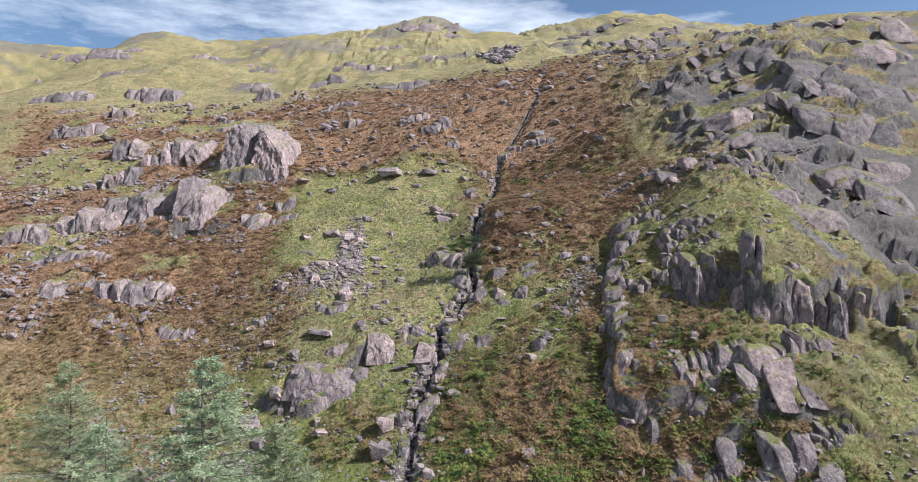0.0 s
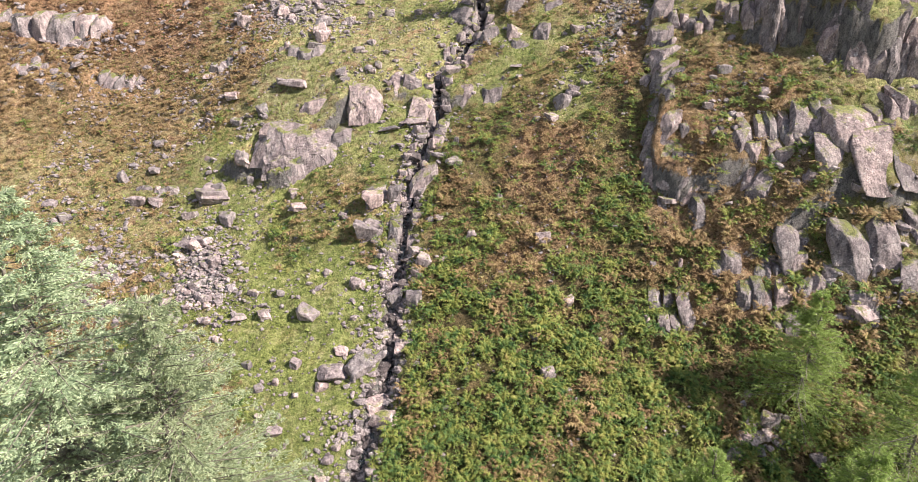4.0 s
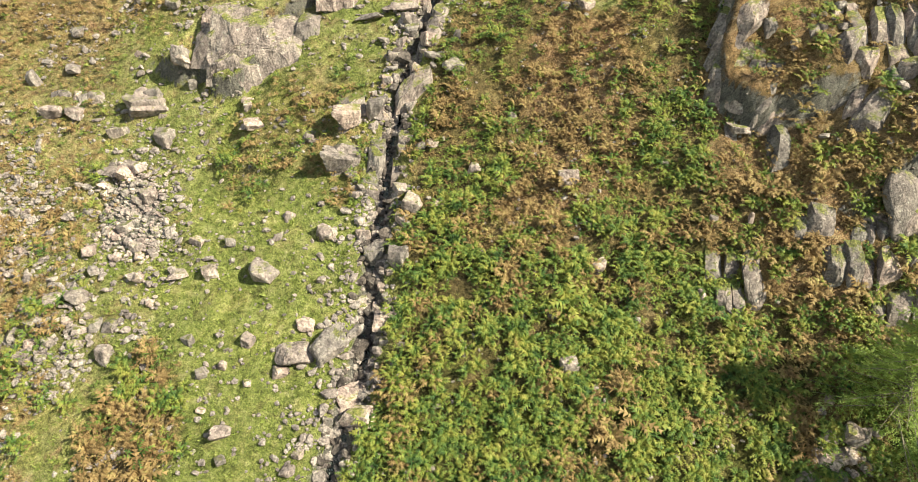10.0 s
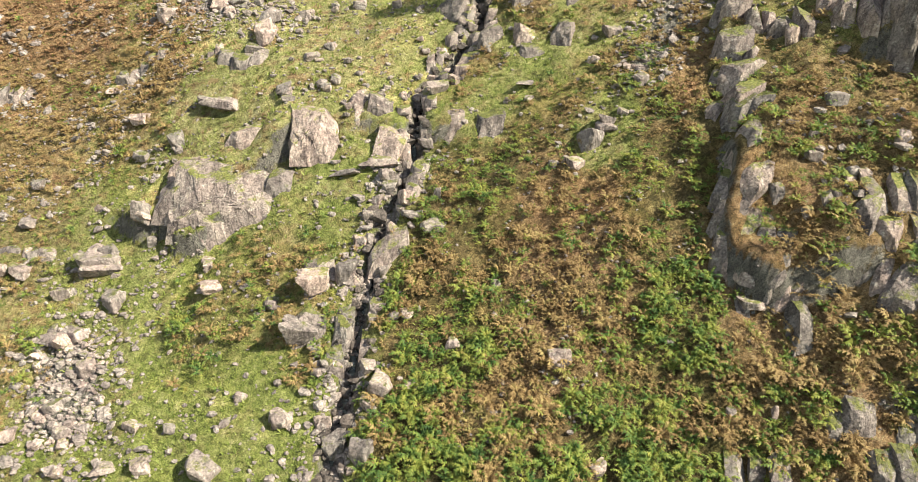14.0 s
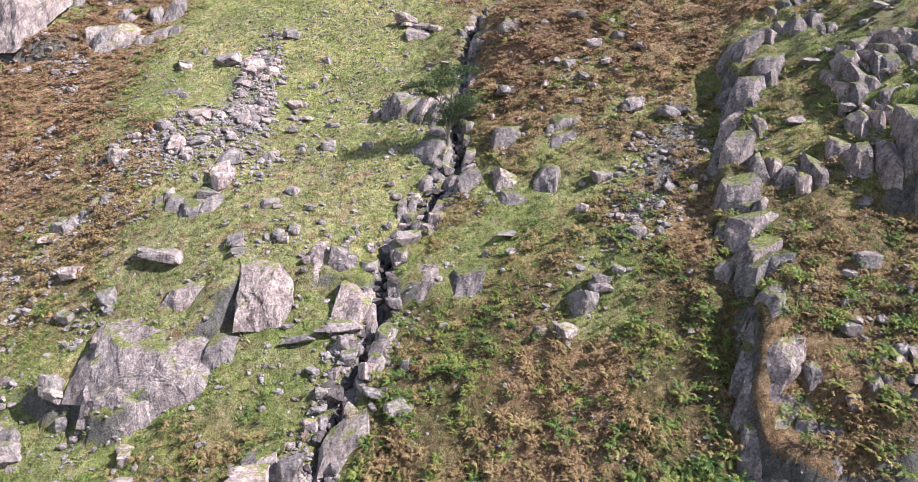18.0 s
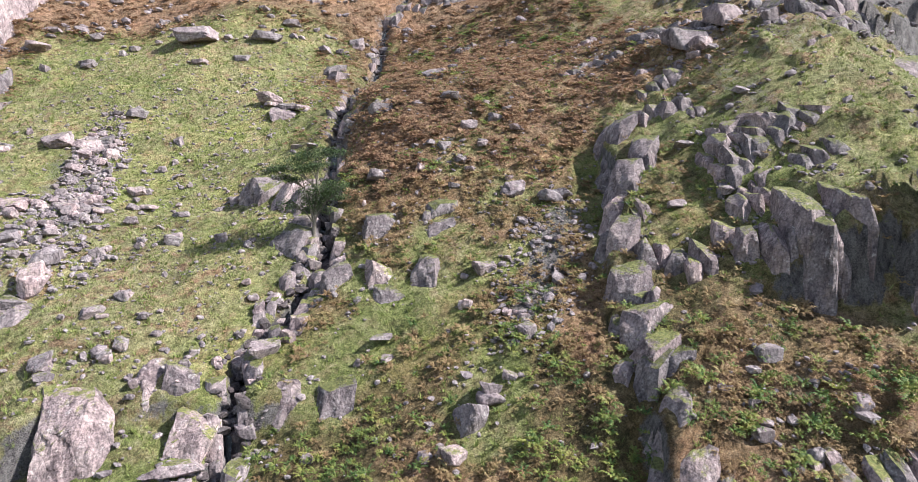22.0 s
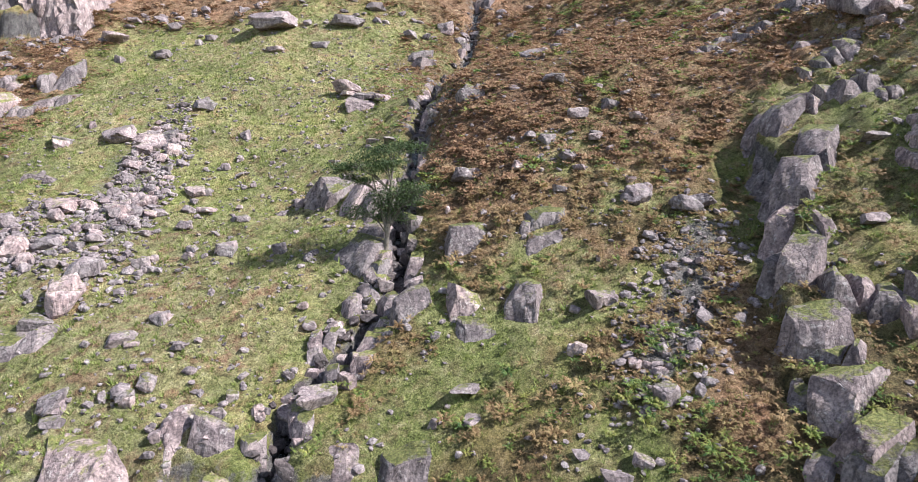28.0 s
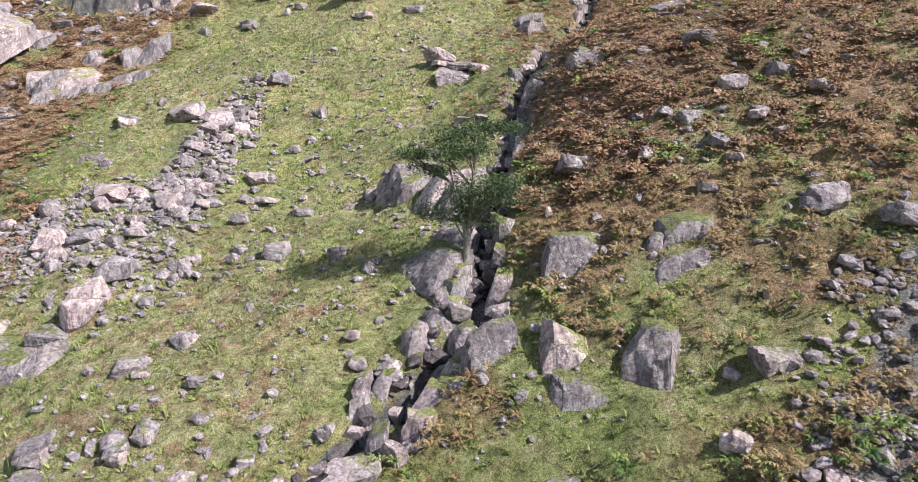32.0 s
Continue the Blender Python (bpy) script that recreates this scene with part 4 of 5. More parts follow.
crag("standing_block", "tall grooved slab of mauve rock standing from the turf", [(-7.1, 15.4, 2.37, 2.98)], low=0.8, blocky=0.35, soft=0.05)
crag("stream_crag", "dark jointed rock beside the narrow stream", [(-3.5, 17.4, 1.42, 1.47), (-2.9, 15.3, 1.63, 1.86), (-4.6, 17.5, 1.02, 1.61), (-2.1, 15.8, 0.86, 1.88)], low=0.68, blocky=0.6, soft=0.05, steep=4.0)
crag("stream_crag", "dark jointed rock beside the narrow stream", [(-2.3, 9.8, 1.83, 1.46), (-5.9, 8.9, 1.34, 1.56), (-4.6, 9, 0.87, 1.22), (-6.1, 6.7, 1.45, 1.54), (-4.5, 6.2, 0.99, 1.57)], low=0.68, blocky=0.6, soft=0.05, steep=4.0)
crag("rock_outcrop", "jointed mauve-grey rock outcrop capped with turf", [(2.9, 15.7, 1.24, 1.7), (0.9, 16.3, 1.12, 1.07)], low=0.68, blocky=0.6, soft=0.05, steep=4.0)
crag("rock_outcrop", "jointed mauve-grey rock outcrop capped with turf", [(-13.8, 22.9, 1.66, 1.43), (-15.1, 24, 1.15, 0.95)])
crag("rock_outcrop", "jointed mauve-grey rock outcrop capped with turf", [(5.4, 21.5, 1.69, 1.19), (5.6, 20.3, 1.47, 1.03), (7.3, 20.3, 1.36, 1.82)], low=0.68, blocky=0.6, soft=0.05, steep=4.0)
crag("rock_outcrop", "jointed mauve-grey rock outcrop capped with turf", [(5.7, 24.3, 1.67, 1.38), (9.2, 24.6, 1.58, 1.23), (8.8, 23.5, 1.36, 0.94), (8, 24.2, 0.46, 0.71)], low=0.68, blocky=0.6, soft=0.05, steep=4.0)
crag("stream_crag", "dark jointed rock beside the narrow stream", [(2.3, 21.7, 0.67, 1.64), (1.4, 22, 0.85, 0.97), (0.9, 19.9, 0.59, 1.08), (0.2, 20.2, 0.79, 0.84)], low=0.75, turn=-0.8, blocky=0.7, soft=0.05, steep=4.0)
crag("tree_crag", "overhanging mauve rocks beside a small windswept tree", [(-2.4, 31.6, 2.14, 2.22), (-0.1, 29.6, 2.43, 2.31), (1, 27.3, 1.41, 1.09), (0.3, 25.8, 2.1, 2)], low=0.75, turn=-0.8, blocky=0.7, soft=0.05, steep=4.0)
crag("gully_crag", "dark rock wall of the stream gully", [(3.7, 36.8, 1.83, 2.72), (6.3, 35.5, 1.4, 1.26), (2.6, 51.4, 2.1, 1.99), (9.5, 63.7, 2.16, 2.77), (11.9, 65.5, 3.9, 1.11)], low=0.55, turn=-0.6, soft=0.05)
crag("rock_outcrop", "jointed mauve-grey rock outcrop capped with turf", [(-12.6, 22.5, 2.21, 1.6)])
crag("rock_outcrop", "jointed mauve-grey rock outcrop capped with turf", [(-27.5, 42.8, 1.64, 1.49), (-26.5, 43.6, 1.97, 1.87), (-24.5, 44.3, 1.45, 1.53), (-23.4, 46.2, 2.38, 2.26), (-28.3, 49.3, 1.54, 1.46)])
crag("crescent_crag", "curved grey crag with a grassy hollow inside", [(14, 8.2, 2.11, 1.65), (13, 7.5, 1.6, 2.79), (13.2, 5.9, 2.06, 2.7), (14.5, 5.1, 2.24, 1.09), (15.2, 4.8, 1.47, 0.93), (15.2, 6.2, 1.51, 0.72)], low=0.5, turn=-0.7)
crag("leaning_crag", "leaning grey rock buttress above brown bracken", [(18.7, 5.4, 1.93, 1.52), (18.3, 4, 1.49, 2.05), (19, 2.9, 1.25, 1.98)], low=0.5, turn=-0.7)
crag("rock_slab", "flat grey rock slabs lying in bracken", [(17.3, 6.6, 1.55, 0.62), (16, 7.7, 0.93, 0.74), (19.2, 7.4, 1.31, 0.72), (14, 4.6, 1, 0.86)], low=0.42)
crag("fern_crag", "dark upright rocks rising from the ferns", [(12.7, -0.8, 1.49, 1.55), (12.9, -2.2, 1.34, 1.46), (14.1, -2, 0.94, 2.22)])
crag("fern_crag", "dark upright rocks rising from the ferns", [(17.8, -2, 1.71, 1.72), (19.2, -2.2, 1.7, 1.24), (21, -2.1, 0.84, 0.92)])
crag("fern_crag", "dark upright rocks rising from the ferns", [(20.7, 0.3, 1.67, 1.52), (21, -0.7, 1.05, 1.87), (15.9, 2.8, 0.84, 1.99), (16.7, -0.1, 1.68, 1.15), (19.4, -0.1, 1.34, 0.63)])
crag("ridge_crag", "grey rock ridge with a shaded flank", [(19.1, 23.5, 1.81, 2), (17.7, 21.2, 1.46, 2.13), (19.6, 22.4, 0.99, 1.66), (18.6, 24.8, 1.25, 1.78)], low=0.5, turn=-0.7)
crag("ridge_crag", "grey rock ridge with a shaded flank", [(16.1, 15, 1.28, 1.21), (14.9, 13.7, 1.09, 2.27), (15, 11.9, 1.7, 1.42), (14.3, 10, 0.63, 0.99), (13.9, 12.4, 0.74, 1.17)], low=0.6, turn=-0.9)
crag("cliff", "tall dark cliff with vertical joints and turf above", [(21.7, 13.7, 1.59, 2.27), (22.7, 13.3, 1.36, 3.13), (20.7, 14.8, 0.96, 1.57), (20.2, 15.9, 1, 1.41), (17.4, 16.4, 1.49, 1.42), (18.2, 15.9, 1.19, 1.17), (19, 14.9, 1.43, 1.35), (22.8, 12.1, 1.68, 4.6), (23.9, 11.7, 1.88, 4.95)], low=0.85, turn=-0.35, steep=5.0)
crag("terrace_rocks", "rounded grey rocks on a grassy terrace", [(24.2, 21.5, 1.78, 1.58), (25.7, 19.4, 2.82, 1.29), (23.3, 20.4, 2.34, 1.32), (25.7, 17.3, 1.62, 0.67), (23.2, 17.6, 1.83, 0.97), (22.2, 16.7, 1.03, 1.05), (23, 16.1, 1.26, 1.33), (23.6, 15.2, 0.99, 0.89), (18.4, 19.7, 1.13, 1.02)])
crag("ridge_crag", "grey rock ridge with a shaded flank", [(24, 28.3, 3.16, 1.31), (22, 25.9, 1.93, 1.22), (23.2, 25.2, 1.9, 1.33), (23.9, 24.4, 1.24, 1.06)])
crag("flat_outcrop", "low ribbed outcrop of grey rock", [(29.2, 32.7, 3.53, 1.02), (27.5, 31.2, 3.1, 0.84), (26.3, 29.9, 2.57, 0.61)], low=0.42)
crag("dome_rock", "domed mauve rock at the edge of the bracken", [(-9.4, 103.6, 12.69, 5.76), (-20, 125.9, 11.06, 4.2)], low=0.36, blocky=0.8, soft=0.3, steep=2.0)
crag("left_crag", "pale sunlit crag rising from rust-brown bracken", [(-43.7, 111.9, 6.07, 4.67)], low=0.85, soft=0.16, steep=3.0)
crag("upper_rocks", "scattered upright rocks on the brown upper slope", [(-17.9, 76.3, 2.48, 2.78), (-2.3, 68.5, 4.24, 2.62), (-0.2, 69.8, 2.15, 3.26), (-5.6, 72.9, 5.5, 2.3), (16.3, 64.9, 5.58, 1.96), (1.3, 64.4, 2.46, 1.95)], low=0.85, soft=0.16, steep=3.0)
crag("dome_crag", "broad rounded grey crag with grassy ledges", [(52.8, 37.9, 7.17, 5.45), (56, 36.6, 6.29, 5.23), (51.9, 43.2, 5.92, 3.21), (58.3, 35.3, 4.65, 4.41)], low=0.6, blocky=0.8, soft=0.2, steep=2.4)
crag("dome_crag", "broad rounded grey crag with grassy ledges", [(41.1, 35.5, 7.71, 3.08), (44.8, 33.7, 4.54, 2.15), (28.4, 29.9, 5.01, 2.31)], low=0.6, blocky=0.8, soft=0.2, steep=2.4)
crag("dome_crag", "broad rounded grey crag with grassy ledges", [(59.3, 49.5, 9.95, 6.02), (58.8, 41.9, 7.52, 3.17), (66.7, 44.4, 6.89, 4.09), (59.3, 54.1, 6.63, 3.6)], low=0.6, blocky=0.8, soft=0.2, steep=2.4)
crag("dome_crag", "broad rounded grey crag with grassy ledges", [(47.5, 59.7, 7.96, 3.21), (51.1, 58.8, 5.93, 2.63), (41.5, 62.5, 6.11, 2.13), (48.2, 66, 8.42, 2.6)], low=0.36, blocky=0.8, soft=0.3, steep=2.0)
crag("dome_crag", "broad rounded grey crag with grassy ledges", [(39.1, 19.3, 5.61, 3.55), (48.8, 27.1, 7.66, 3.97), (51.6, 24.1, 6.03, 5.09), (36.6, 21.8, 3.87, 2.2), (55.4, 30.2, 5.82, 4.15)], low=0.6, blocky=0.8, soft=0.2, steep=2.4)
crag("dome_crag", "broad rounded grey crag with grassy ledges", [(24.3, 2, 2.74, 2.6), (26.4, 1, 3.06, 2.91), (28.6, 0.6, 2.67, 2.54), (23.5, 5, 3.28, 1.95), (25.4, 3.2, 2.77, 2.26)], low=0.6, blocky=0.8, soft=0.2, steep=2.4)
crag("dome_crag", "broad rounded grey crag with grassy ledges", [(23.8, -2, 2.21, 3.14), (25.3, -1.9, 1.84, 2.79), (26.5, -3.2, 1.79, 1.7), (20.9, -0.5, 1.9, 2.53), (23.5, -3.7, 1.43, 1.36)], low=0.6, blocky=0.8, soft=0.2, steep=2.4)
crag("summit_knoll", "distant rocky knoll on the grassy skyline", [(-4.1, 186.5, 20.53, 8.53), (-11.7, 188.6, 10.78, 4.92), (3.3, 182.3, 8.41, 5.19), (-3.7, 148.5, 15.04, 4.08), (-18.7, 167.9, 9.82, 3.73)], low=0.3, soft=0.3, steep=1.2)
crag("summit_knoll", "distant rocky knoll on the grassy skyline", [(38.9, 107.5, 14.29, 3.53), (60.7, 175.4, 18.51, 5.08), (47.6, 176.8, 12.4, 3.53), (76.8, 157.7, 11.4, 3.25)], low=0.3, soft=0.3, steep=1.2)
crag("summit_knoll", "distant rocky knoll on the grassy skyline", [(-105.4, 167.5, 15.47, 3.31), (-74, 152.1, 8.29, 3.08), (-58.4, 171.2, 11.89, 3.77), (-161, 227.3, 17.25, 4.68), (-52.9, 143.3, 8.64, 2.3)], low=0.3, soft=0.3, steep=1.2)
crag("summit_knoll", "distant rocky knoll on the grassy skyline", [(91.5, 121.1, 9.42, 2.39), (75.8, 70.4, 8.81, 3.14), (99.4, 90.3, 10.32, 4.17), (79.8, 60.6, 5.06, 5.77), (71.7, 59.5, 6, 3.8)], low=0.3, soft=0.3, steep=1.2)
crag("left_crag", "pale sunlit crag rising from rust-brown bracken", [(-32.2, 58.2, 10.13, 9.63), (-36, 59.9, 4.77, 6.34)], low=0.85, soft=0.16, steep=3.0)
crag("left_crag", "pale sunlit crag rising from rust-brown bracken", [(-43.2, 45.8, 6.59, 6.58), (-37.5, 43.5, 5.64, 7.04), (-47.8, 51.1, 4.36, 4.97), (-35.4, 44.3, 3.25, 3.86)], low=0.85, soft=0.16, steep=3.0)
crag("left_crag", "pale sunlit crag rising from rust-brown bracken", [(-52.4, 45.4, 8.52, 4.82), (-50.5, 49.7, 3.43, 4.24)], low=0.85, soft=0.16, steep=3.0)
crag("left_crag", "pale sunlit crag rising from rust-brown bracken", [(-38.3, 27.6, 6.36, 2.89), (-34.3, 28.8, 3.1, 2.56), (-46.7, 27, 2.62, 2.73), (-58.2, 41.3, 4.68, 3.41), (-49.5, 35.6, 5.12, 1.39)], low=0.85, soft=0.16, steep=3.0)
crag("left_crag", "pale sunlit crag rising from rust-brown bracken", [(-46.5, 66.2, 8.46, 6.7), (-52.5, 66.2, 4.02, 2.87), (-58.7, 70.9, 6.28, 5.57), (-54.5, 59.3, 5.66, 4.48)], low=0.85, soft=0.16, steep=3.0)
crag("left_crag", "pale sunlit crag rising from rust-brown bracken", [(-77.1, 88.6, 10.81, 4.11), (-73.8, 99.2, 6.49, 3.2), (-74.1, 114.1, 12.88, 5.98), (-90.9, 113.9, 5.7, 4.06)], low=0.85, soft=0.16, steep=3.0)
crag("left_crag", "pale sunlit crag rising from rust-brown bracken", [(-37.7, 49.5, 4.3, 1.96), (-28, 43.8, 3.57, 2.31), (-24.4, 49.1, 2.58, 2.12)], low=0.85, soft=0.16, steep=3.0)

# The edge of the tall cliff, block by block.
edge = np.array(SCARPS[0][3], float)
blocks = []
for k in range(13):
    s = k / 12 * (len(edge) - 1.001)
    e = edge[int(s)] + (s % 1) * (edge[int(s) + 1] - edge[int(s)])
    blocks.append((e[0] + pick.uniform(-0.5, 0.5), e[1] - 0.9 + pick.uniform(-0.9, 0.7), pick.uniform(1.3, 2.6), pick.uniform(2.2, 3.9)))
crag("cliff_edge", "dark grey cliff of upright jointed blocks with turf above", blocks, low=0.85, turn=-0.35, steep=5.0)
edge = np.array(SCARPS[1][3], float)
blocks = []
for k in range(10):
    s = k / 9 * (len(edge) - 1.001)
    e = edge[int(s)] + (s % 1) * (edge[int(s) + 1] - edge[int(s)])
    blocks.append((e[0] - 0.3 + pick.uniform(-0.4, 0.4), e[1] + pick.uniform(-0.5, 0.5), pick.uniform(1.0, 2.0), pick.uniform(1.2, 2.2)))
crag("ridge_edge", "grey broken rib of rock beside brown bracken", blocks, low=0.7, turn=-1.1, steep=4.0)

# Broken rock that lines both banks of the gully.
for k in range(6, 19):
    blocks = []
    for j in range(5):
        s = (j + pick.random()) / 5
        e = STREAM[k] + s * (STREAM[k + 1] - STREAM[k])
        way = STREAM[k + 1] - STREAM[k]
        way = way / np.hypot(*way)
        off = pick.choice((-1, 1)) * pick.uniform(0.55, 0.95)
        blocks.append((e[0] + off * way[1], e[1] - off * way[0], pick.uniform(0.5, 1.0), pick.uniform(0.5, 1.1)))
    crag("gully_rocks", "dark broken rocks lining the narrow gully", blocks, low=0.6, turn=pick.uniform(-0.6, 0.3), steep=4.0)

# Low ledges that break the turf on both flanks: box in plan, how many, width.
for xa, xb, ya, yb, count, size in [(21, 36, 16, 36, 15, 1.3), (30, 62, 8, 40, 18, 1.6), (34, 80, 40, 100, 12, 4.0), (19, 30, -4, 6, 14, 1.2),
                                    (-75, -30, 22, 60, 26, 1.6), (-100, -20, 60, 110, 14, 2.2), (-26, -18, -2, 40, 12, 0.8), (-150, 90, 112, 190, 22, 4.0), (12, 26, 34, 58, 8, 1.0)]:
    for k in range(count):
        x, y, w = pick.uniform(xa, xb), pick.uniform(ya, yb), size * math.exp(pick.gauss(0, 0.4))
        crag("rock_ledge", "low grey ledge of rock breaking the turf", [(x, y, w * 1.6, w * 0.9)] + ([(x + w * pick.uniform(0.6, 1.1), y + w * pick.uniform(-0.3, 0.5), w, w * 0.7)] if k % 2 else []), "rock ledges", 0.42, blocky=0.8, soft=0.25 if size > 3 else 0.07)

# ---- scree, pebbles and the stream bed ----
def merged(name, shapes, places, mat, label, category, smooth_shade=False):
    """Many copies of a few shapes as one mesh: places are rows of x, y, z, three scales, tilt, lean, turn."""
    cos, fas, base = [], [], 0
    places = np.asarray(places, float)
    which = np.random.RandomState(len(places)).randint(len(shapes), size=len(places))
    for k, (p, fa) in enumerate(shapes):
        q = places[which == k]
        if not len(q):
            continue
        a, b, c = q[:, 6], q[:, 7], q[:, 8]
        rx = np.stack([np.stack([np.ones_like(a), 0 * a, 0 * a], -1), np.stack([0 * a, np.cos(a), -np.sin(a)], -1), np.stack([0 * a, np.sin(a), np.cos(a)], -1)], 1)
        ry = np.stack([np.stack([np.cos(b), 0 * b, np.sin(b)], -1), np.stack([0 * b, np.ones_like(b), 0 * b], -1), np.stack([-np.sin(b), 0 * b, np.cos(b)], -1)], 1)
        rz = np.stack([np.stack([np.cos(c), -np.sin(c), 0 * c], -1), np.stack([np.sin(c), np.cos(c), 0 * c], -1), np.stack([0 * c, 0 * c, np.ones_like(c)], -1)], 1)
        m = np.einsum("nij,njk,nkl->nil", rx, ry, rz) * q[:, None, 3:6]
        co = np.einsum("nij,vj->nvi", m, p) + q[:, None, :3]
        cos.append(co.reshape(-1, 3))
        fas.append((fa[None] + (np.arange(len(q)) * len(p))[:, None, None]).reshape(-1, fa.shape[1]) + base)
        base += len(q) * len(p)
    ob = mesh_from(name, np.concatenate(cos), np.concatenate(fas), mat, smooth_shade)
    return tagged(ob, label, category, kind="stuff")


def scatter(r, n, cx, cy, rx, ry, turn=0.0):
    """n places in a ragged ellipse in plan."""
    a, s = r.rand(n) * 6.283, np.sqrt(r.rand(n))
    u, v = rx * s * np.cos(a), ry * s * np.sin(a)
    c, t = math.cos(radians(turn)), math.sin(radians(turn))
    return cx + c * u - t * v + r.normal(size=n) * 0.3, cy + t * u + c * v + r.normal(size=n) * 0.3


def stones(r, x, y, size, lift=0.12):
    n = len(x)
    w = size * np.exp(r.normal(size=n) * 0.42)
    z = ground_z(x, y)
    return np.stack([x, y, z + w * lift, w / 2 * r.uniform(0.8, 1.4, n), w / 2 * r.uniform(0.7, 1.2, n), w / 2 * r.uniform(0.45, 0.9, n),
                     r.uniform(-0.3, 0.6, n), r.uniform(-0.4, 0.4, n), r.uniform(0, 6.28, n)], 1)


PEBBLES = [rock_shape(900 + k, 2, 6, 30, 0.06) for k in range(8)]
CHIPS = [rock_shape(950 + k, 1, 5, 40, 0.1, 0.0, 0.2) for k in range(12)]
rs = np.random.RandomState(11)
# Scree tongues in plan: centre, radii, turn, stones picked apart, their width, small ones between.
SCREES = [(-12.7, 37.0, 1.5, 5.6, 4, 84, 0.44, 1000, "heap of broken mauve scree stones on turf"),
          (-14.6, 31.0, 3.6, 3.2, 0, 52, 0.44, 800, "heap of broken mauve scree stones on turf"),
          (-11.0, 27.0, 2.6, 2.0, 0, 12, 0.36, 160, "heap of broken mauve scree stones on turf"),
          (-18.0, 29.0, 3.0, 2.6, 0, 10, 0.4, 300, "spill of pale angular stones on the slope"),
          (-18.5, 6.2, 1.8, 3.0, 20, 40, 0.36, 560, "spill of pale angular stones on the slope"),
          (-25.5, 6.0, 2.2, 2.6, 0, 16, 0.38, 430, "spill of pale angular stones on the slope"),
          (-20.8, -0.6, 1.8, 2.6, 10, 20, 0.36, 340, "spill of pale angular stones on the slope"),
          (13.3, 20.0, 1.8, 4.8, -32, 12, 0.30, 420, "streak of dark grey rubble in bracken"),
          (31, 32, 5.5, 5, 0, 14, 0.6, 420, "field of grey blocks below the crag"),
          (-29.0, 40.5, 0.9, 4.5, 24, 6, 0.5, 220, "narrow run of pale stones"),
          (17.0, -7.3, 1.2, 1.1, 0, 8, 0.5, 50, "dark rubble under the tree"),
          (-5.5, 19.5, 2.2, 2.8, 0, 12, 0.4, 70, "loose stones beside the gully"),
          (-7.5, 36, 2.5, 5, 0, 8, 0.45, 70, "loose stones in the turf"),
          (-1.5, 33.5, 2.0, 2.0, 0, 6, 0.5, 56, "loose stones in the turf"),
          (19.5, 8.5, 2.0, 2.0, 0, 6, 0.5, 50, "flat grey stones in bracken"),
          (9.3, 28.5, 1.5, 1.6, 0, 4, 0.4, 50, "small grey stones in bracken")]
small = []
for cx, cy, rx, ry, turn, n, size, m, label in SCREES:
    x, y = scatter(rs, n, cx, cy, rx, ry, turn)
    for a, b in zip(x, y):
        w = size * math.exp(pick.gauss(0, 0.35))
        boulder(a, b, w, w * pick.uniform(0.5, 0.85), "scree_stone", label.replace("heap of broken mauve scree stones on turf", "broken mauve stone in a scree heap"), "scree stones", "small", 0.22)
    x, y = scatter(rs, m, cx, cy, rx * 1.15, ry * 1.15, turn)
    small.append(stones(rs, x, y, 0.20, 0.18))
x, y = rs.uniform(-30, 26, 9000), rs.uniform(-15, 58, 9000)
keep = rs.rand(9000) < 0.2 + 0.8 * (fbm(x / 3, y / 3, 4) > 0.04)
small.append(stones(rs, x[keep], y[keep], 0.15))
x, y = rs.uniform(-17, -5, 600), rs.uniform(-14, 14, 600)
small.append(stones(rs, x, y, 0.20))
x, y = rs.uniform(-34, -15, 5200), rs.uniform(-9, 30, 5200)
keep = fbm(x / 2.4 + 8, y / 2.4, 4) > -0.02
small.append(stones(rs, x[keep], y[keep], 0.22))
x, y = rs.uniform(-75, -26, 5000), rs.uniform(22, 62, 5000)
keep = fbm(x / 6 + 3, y / 6, 4) > 0.05
small.append(stones(rs, x[keep], y[keep], 0.42))
x, y = rs.uniform(20, 50, 2600), rs.uniform(-4, 44, 2600)
keep = fbm(x / 3 + 3, y / 3, 4) > 0.05
small.append(stones(rs, x[keep], y[keep], 0.28))
x, y = rs.uniform(-80, 60, 1500), rs.uniform(56, 110, 1500)
small.append(stones(rs, x, y, 0.7))
x, y = scatter(rs, 900, 17, 138, 6, 26, -8)
small.append(stones(rs, x, y, 1.1))
x, y = rs.uniform(-14, 13, 2600), rs.uniform(13, 52, 2600)
keep = fbm(x / 2.2 + 40, y / 2.2, 4) > 0.0
small.append(stones(rs, x[keep], y[keep], 0.17))
t = rs.rand(1500) ** 1.2 * 10.0
k = t.astype(int)
line = STREAM[k] + (t - k)[:, None] * (STREAM[k + 1] - STREAM[k])
off = rs.normal(size=1500) * 1.1 - 0.35
small.append(stones(rs, line[:, 0] + off, line[:, 1] + rs.normal(size=1500) * 0.3, 0.24))
small = np.concatenate(small)
size = small[:, 3] * 2
near = np.nonzero((small[:, 0] > -24) & (small[:, 0] < -3) & (small[:, 1] > -12) & (small[:, 1] < 22) & (size > 0.22))[0][:300]
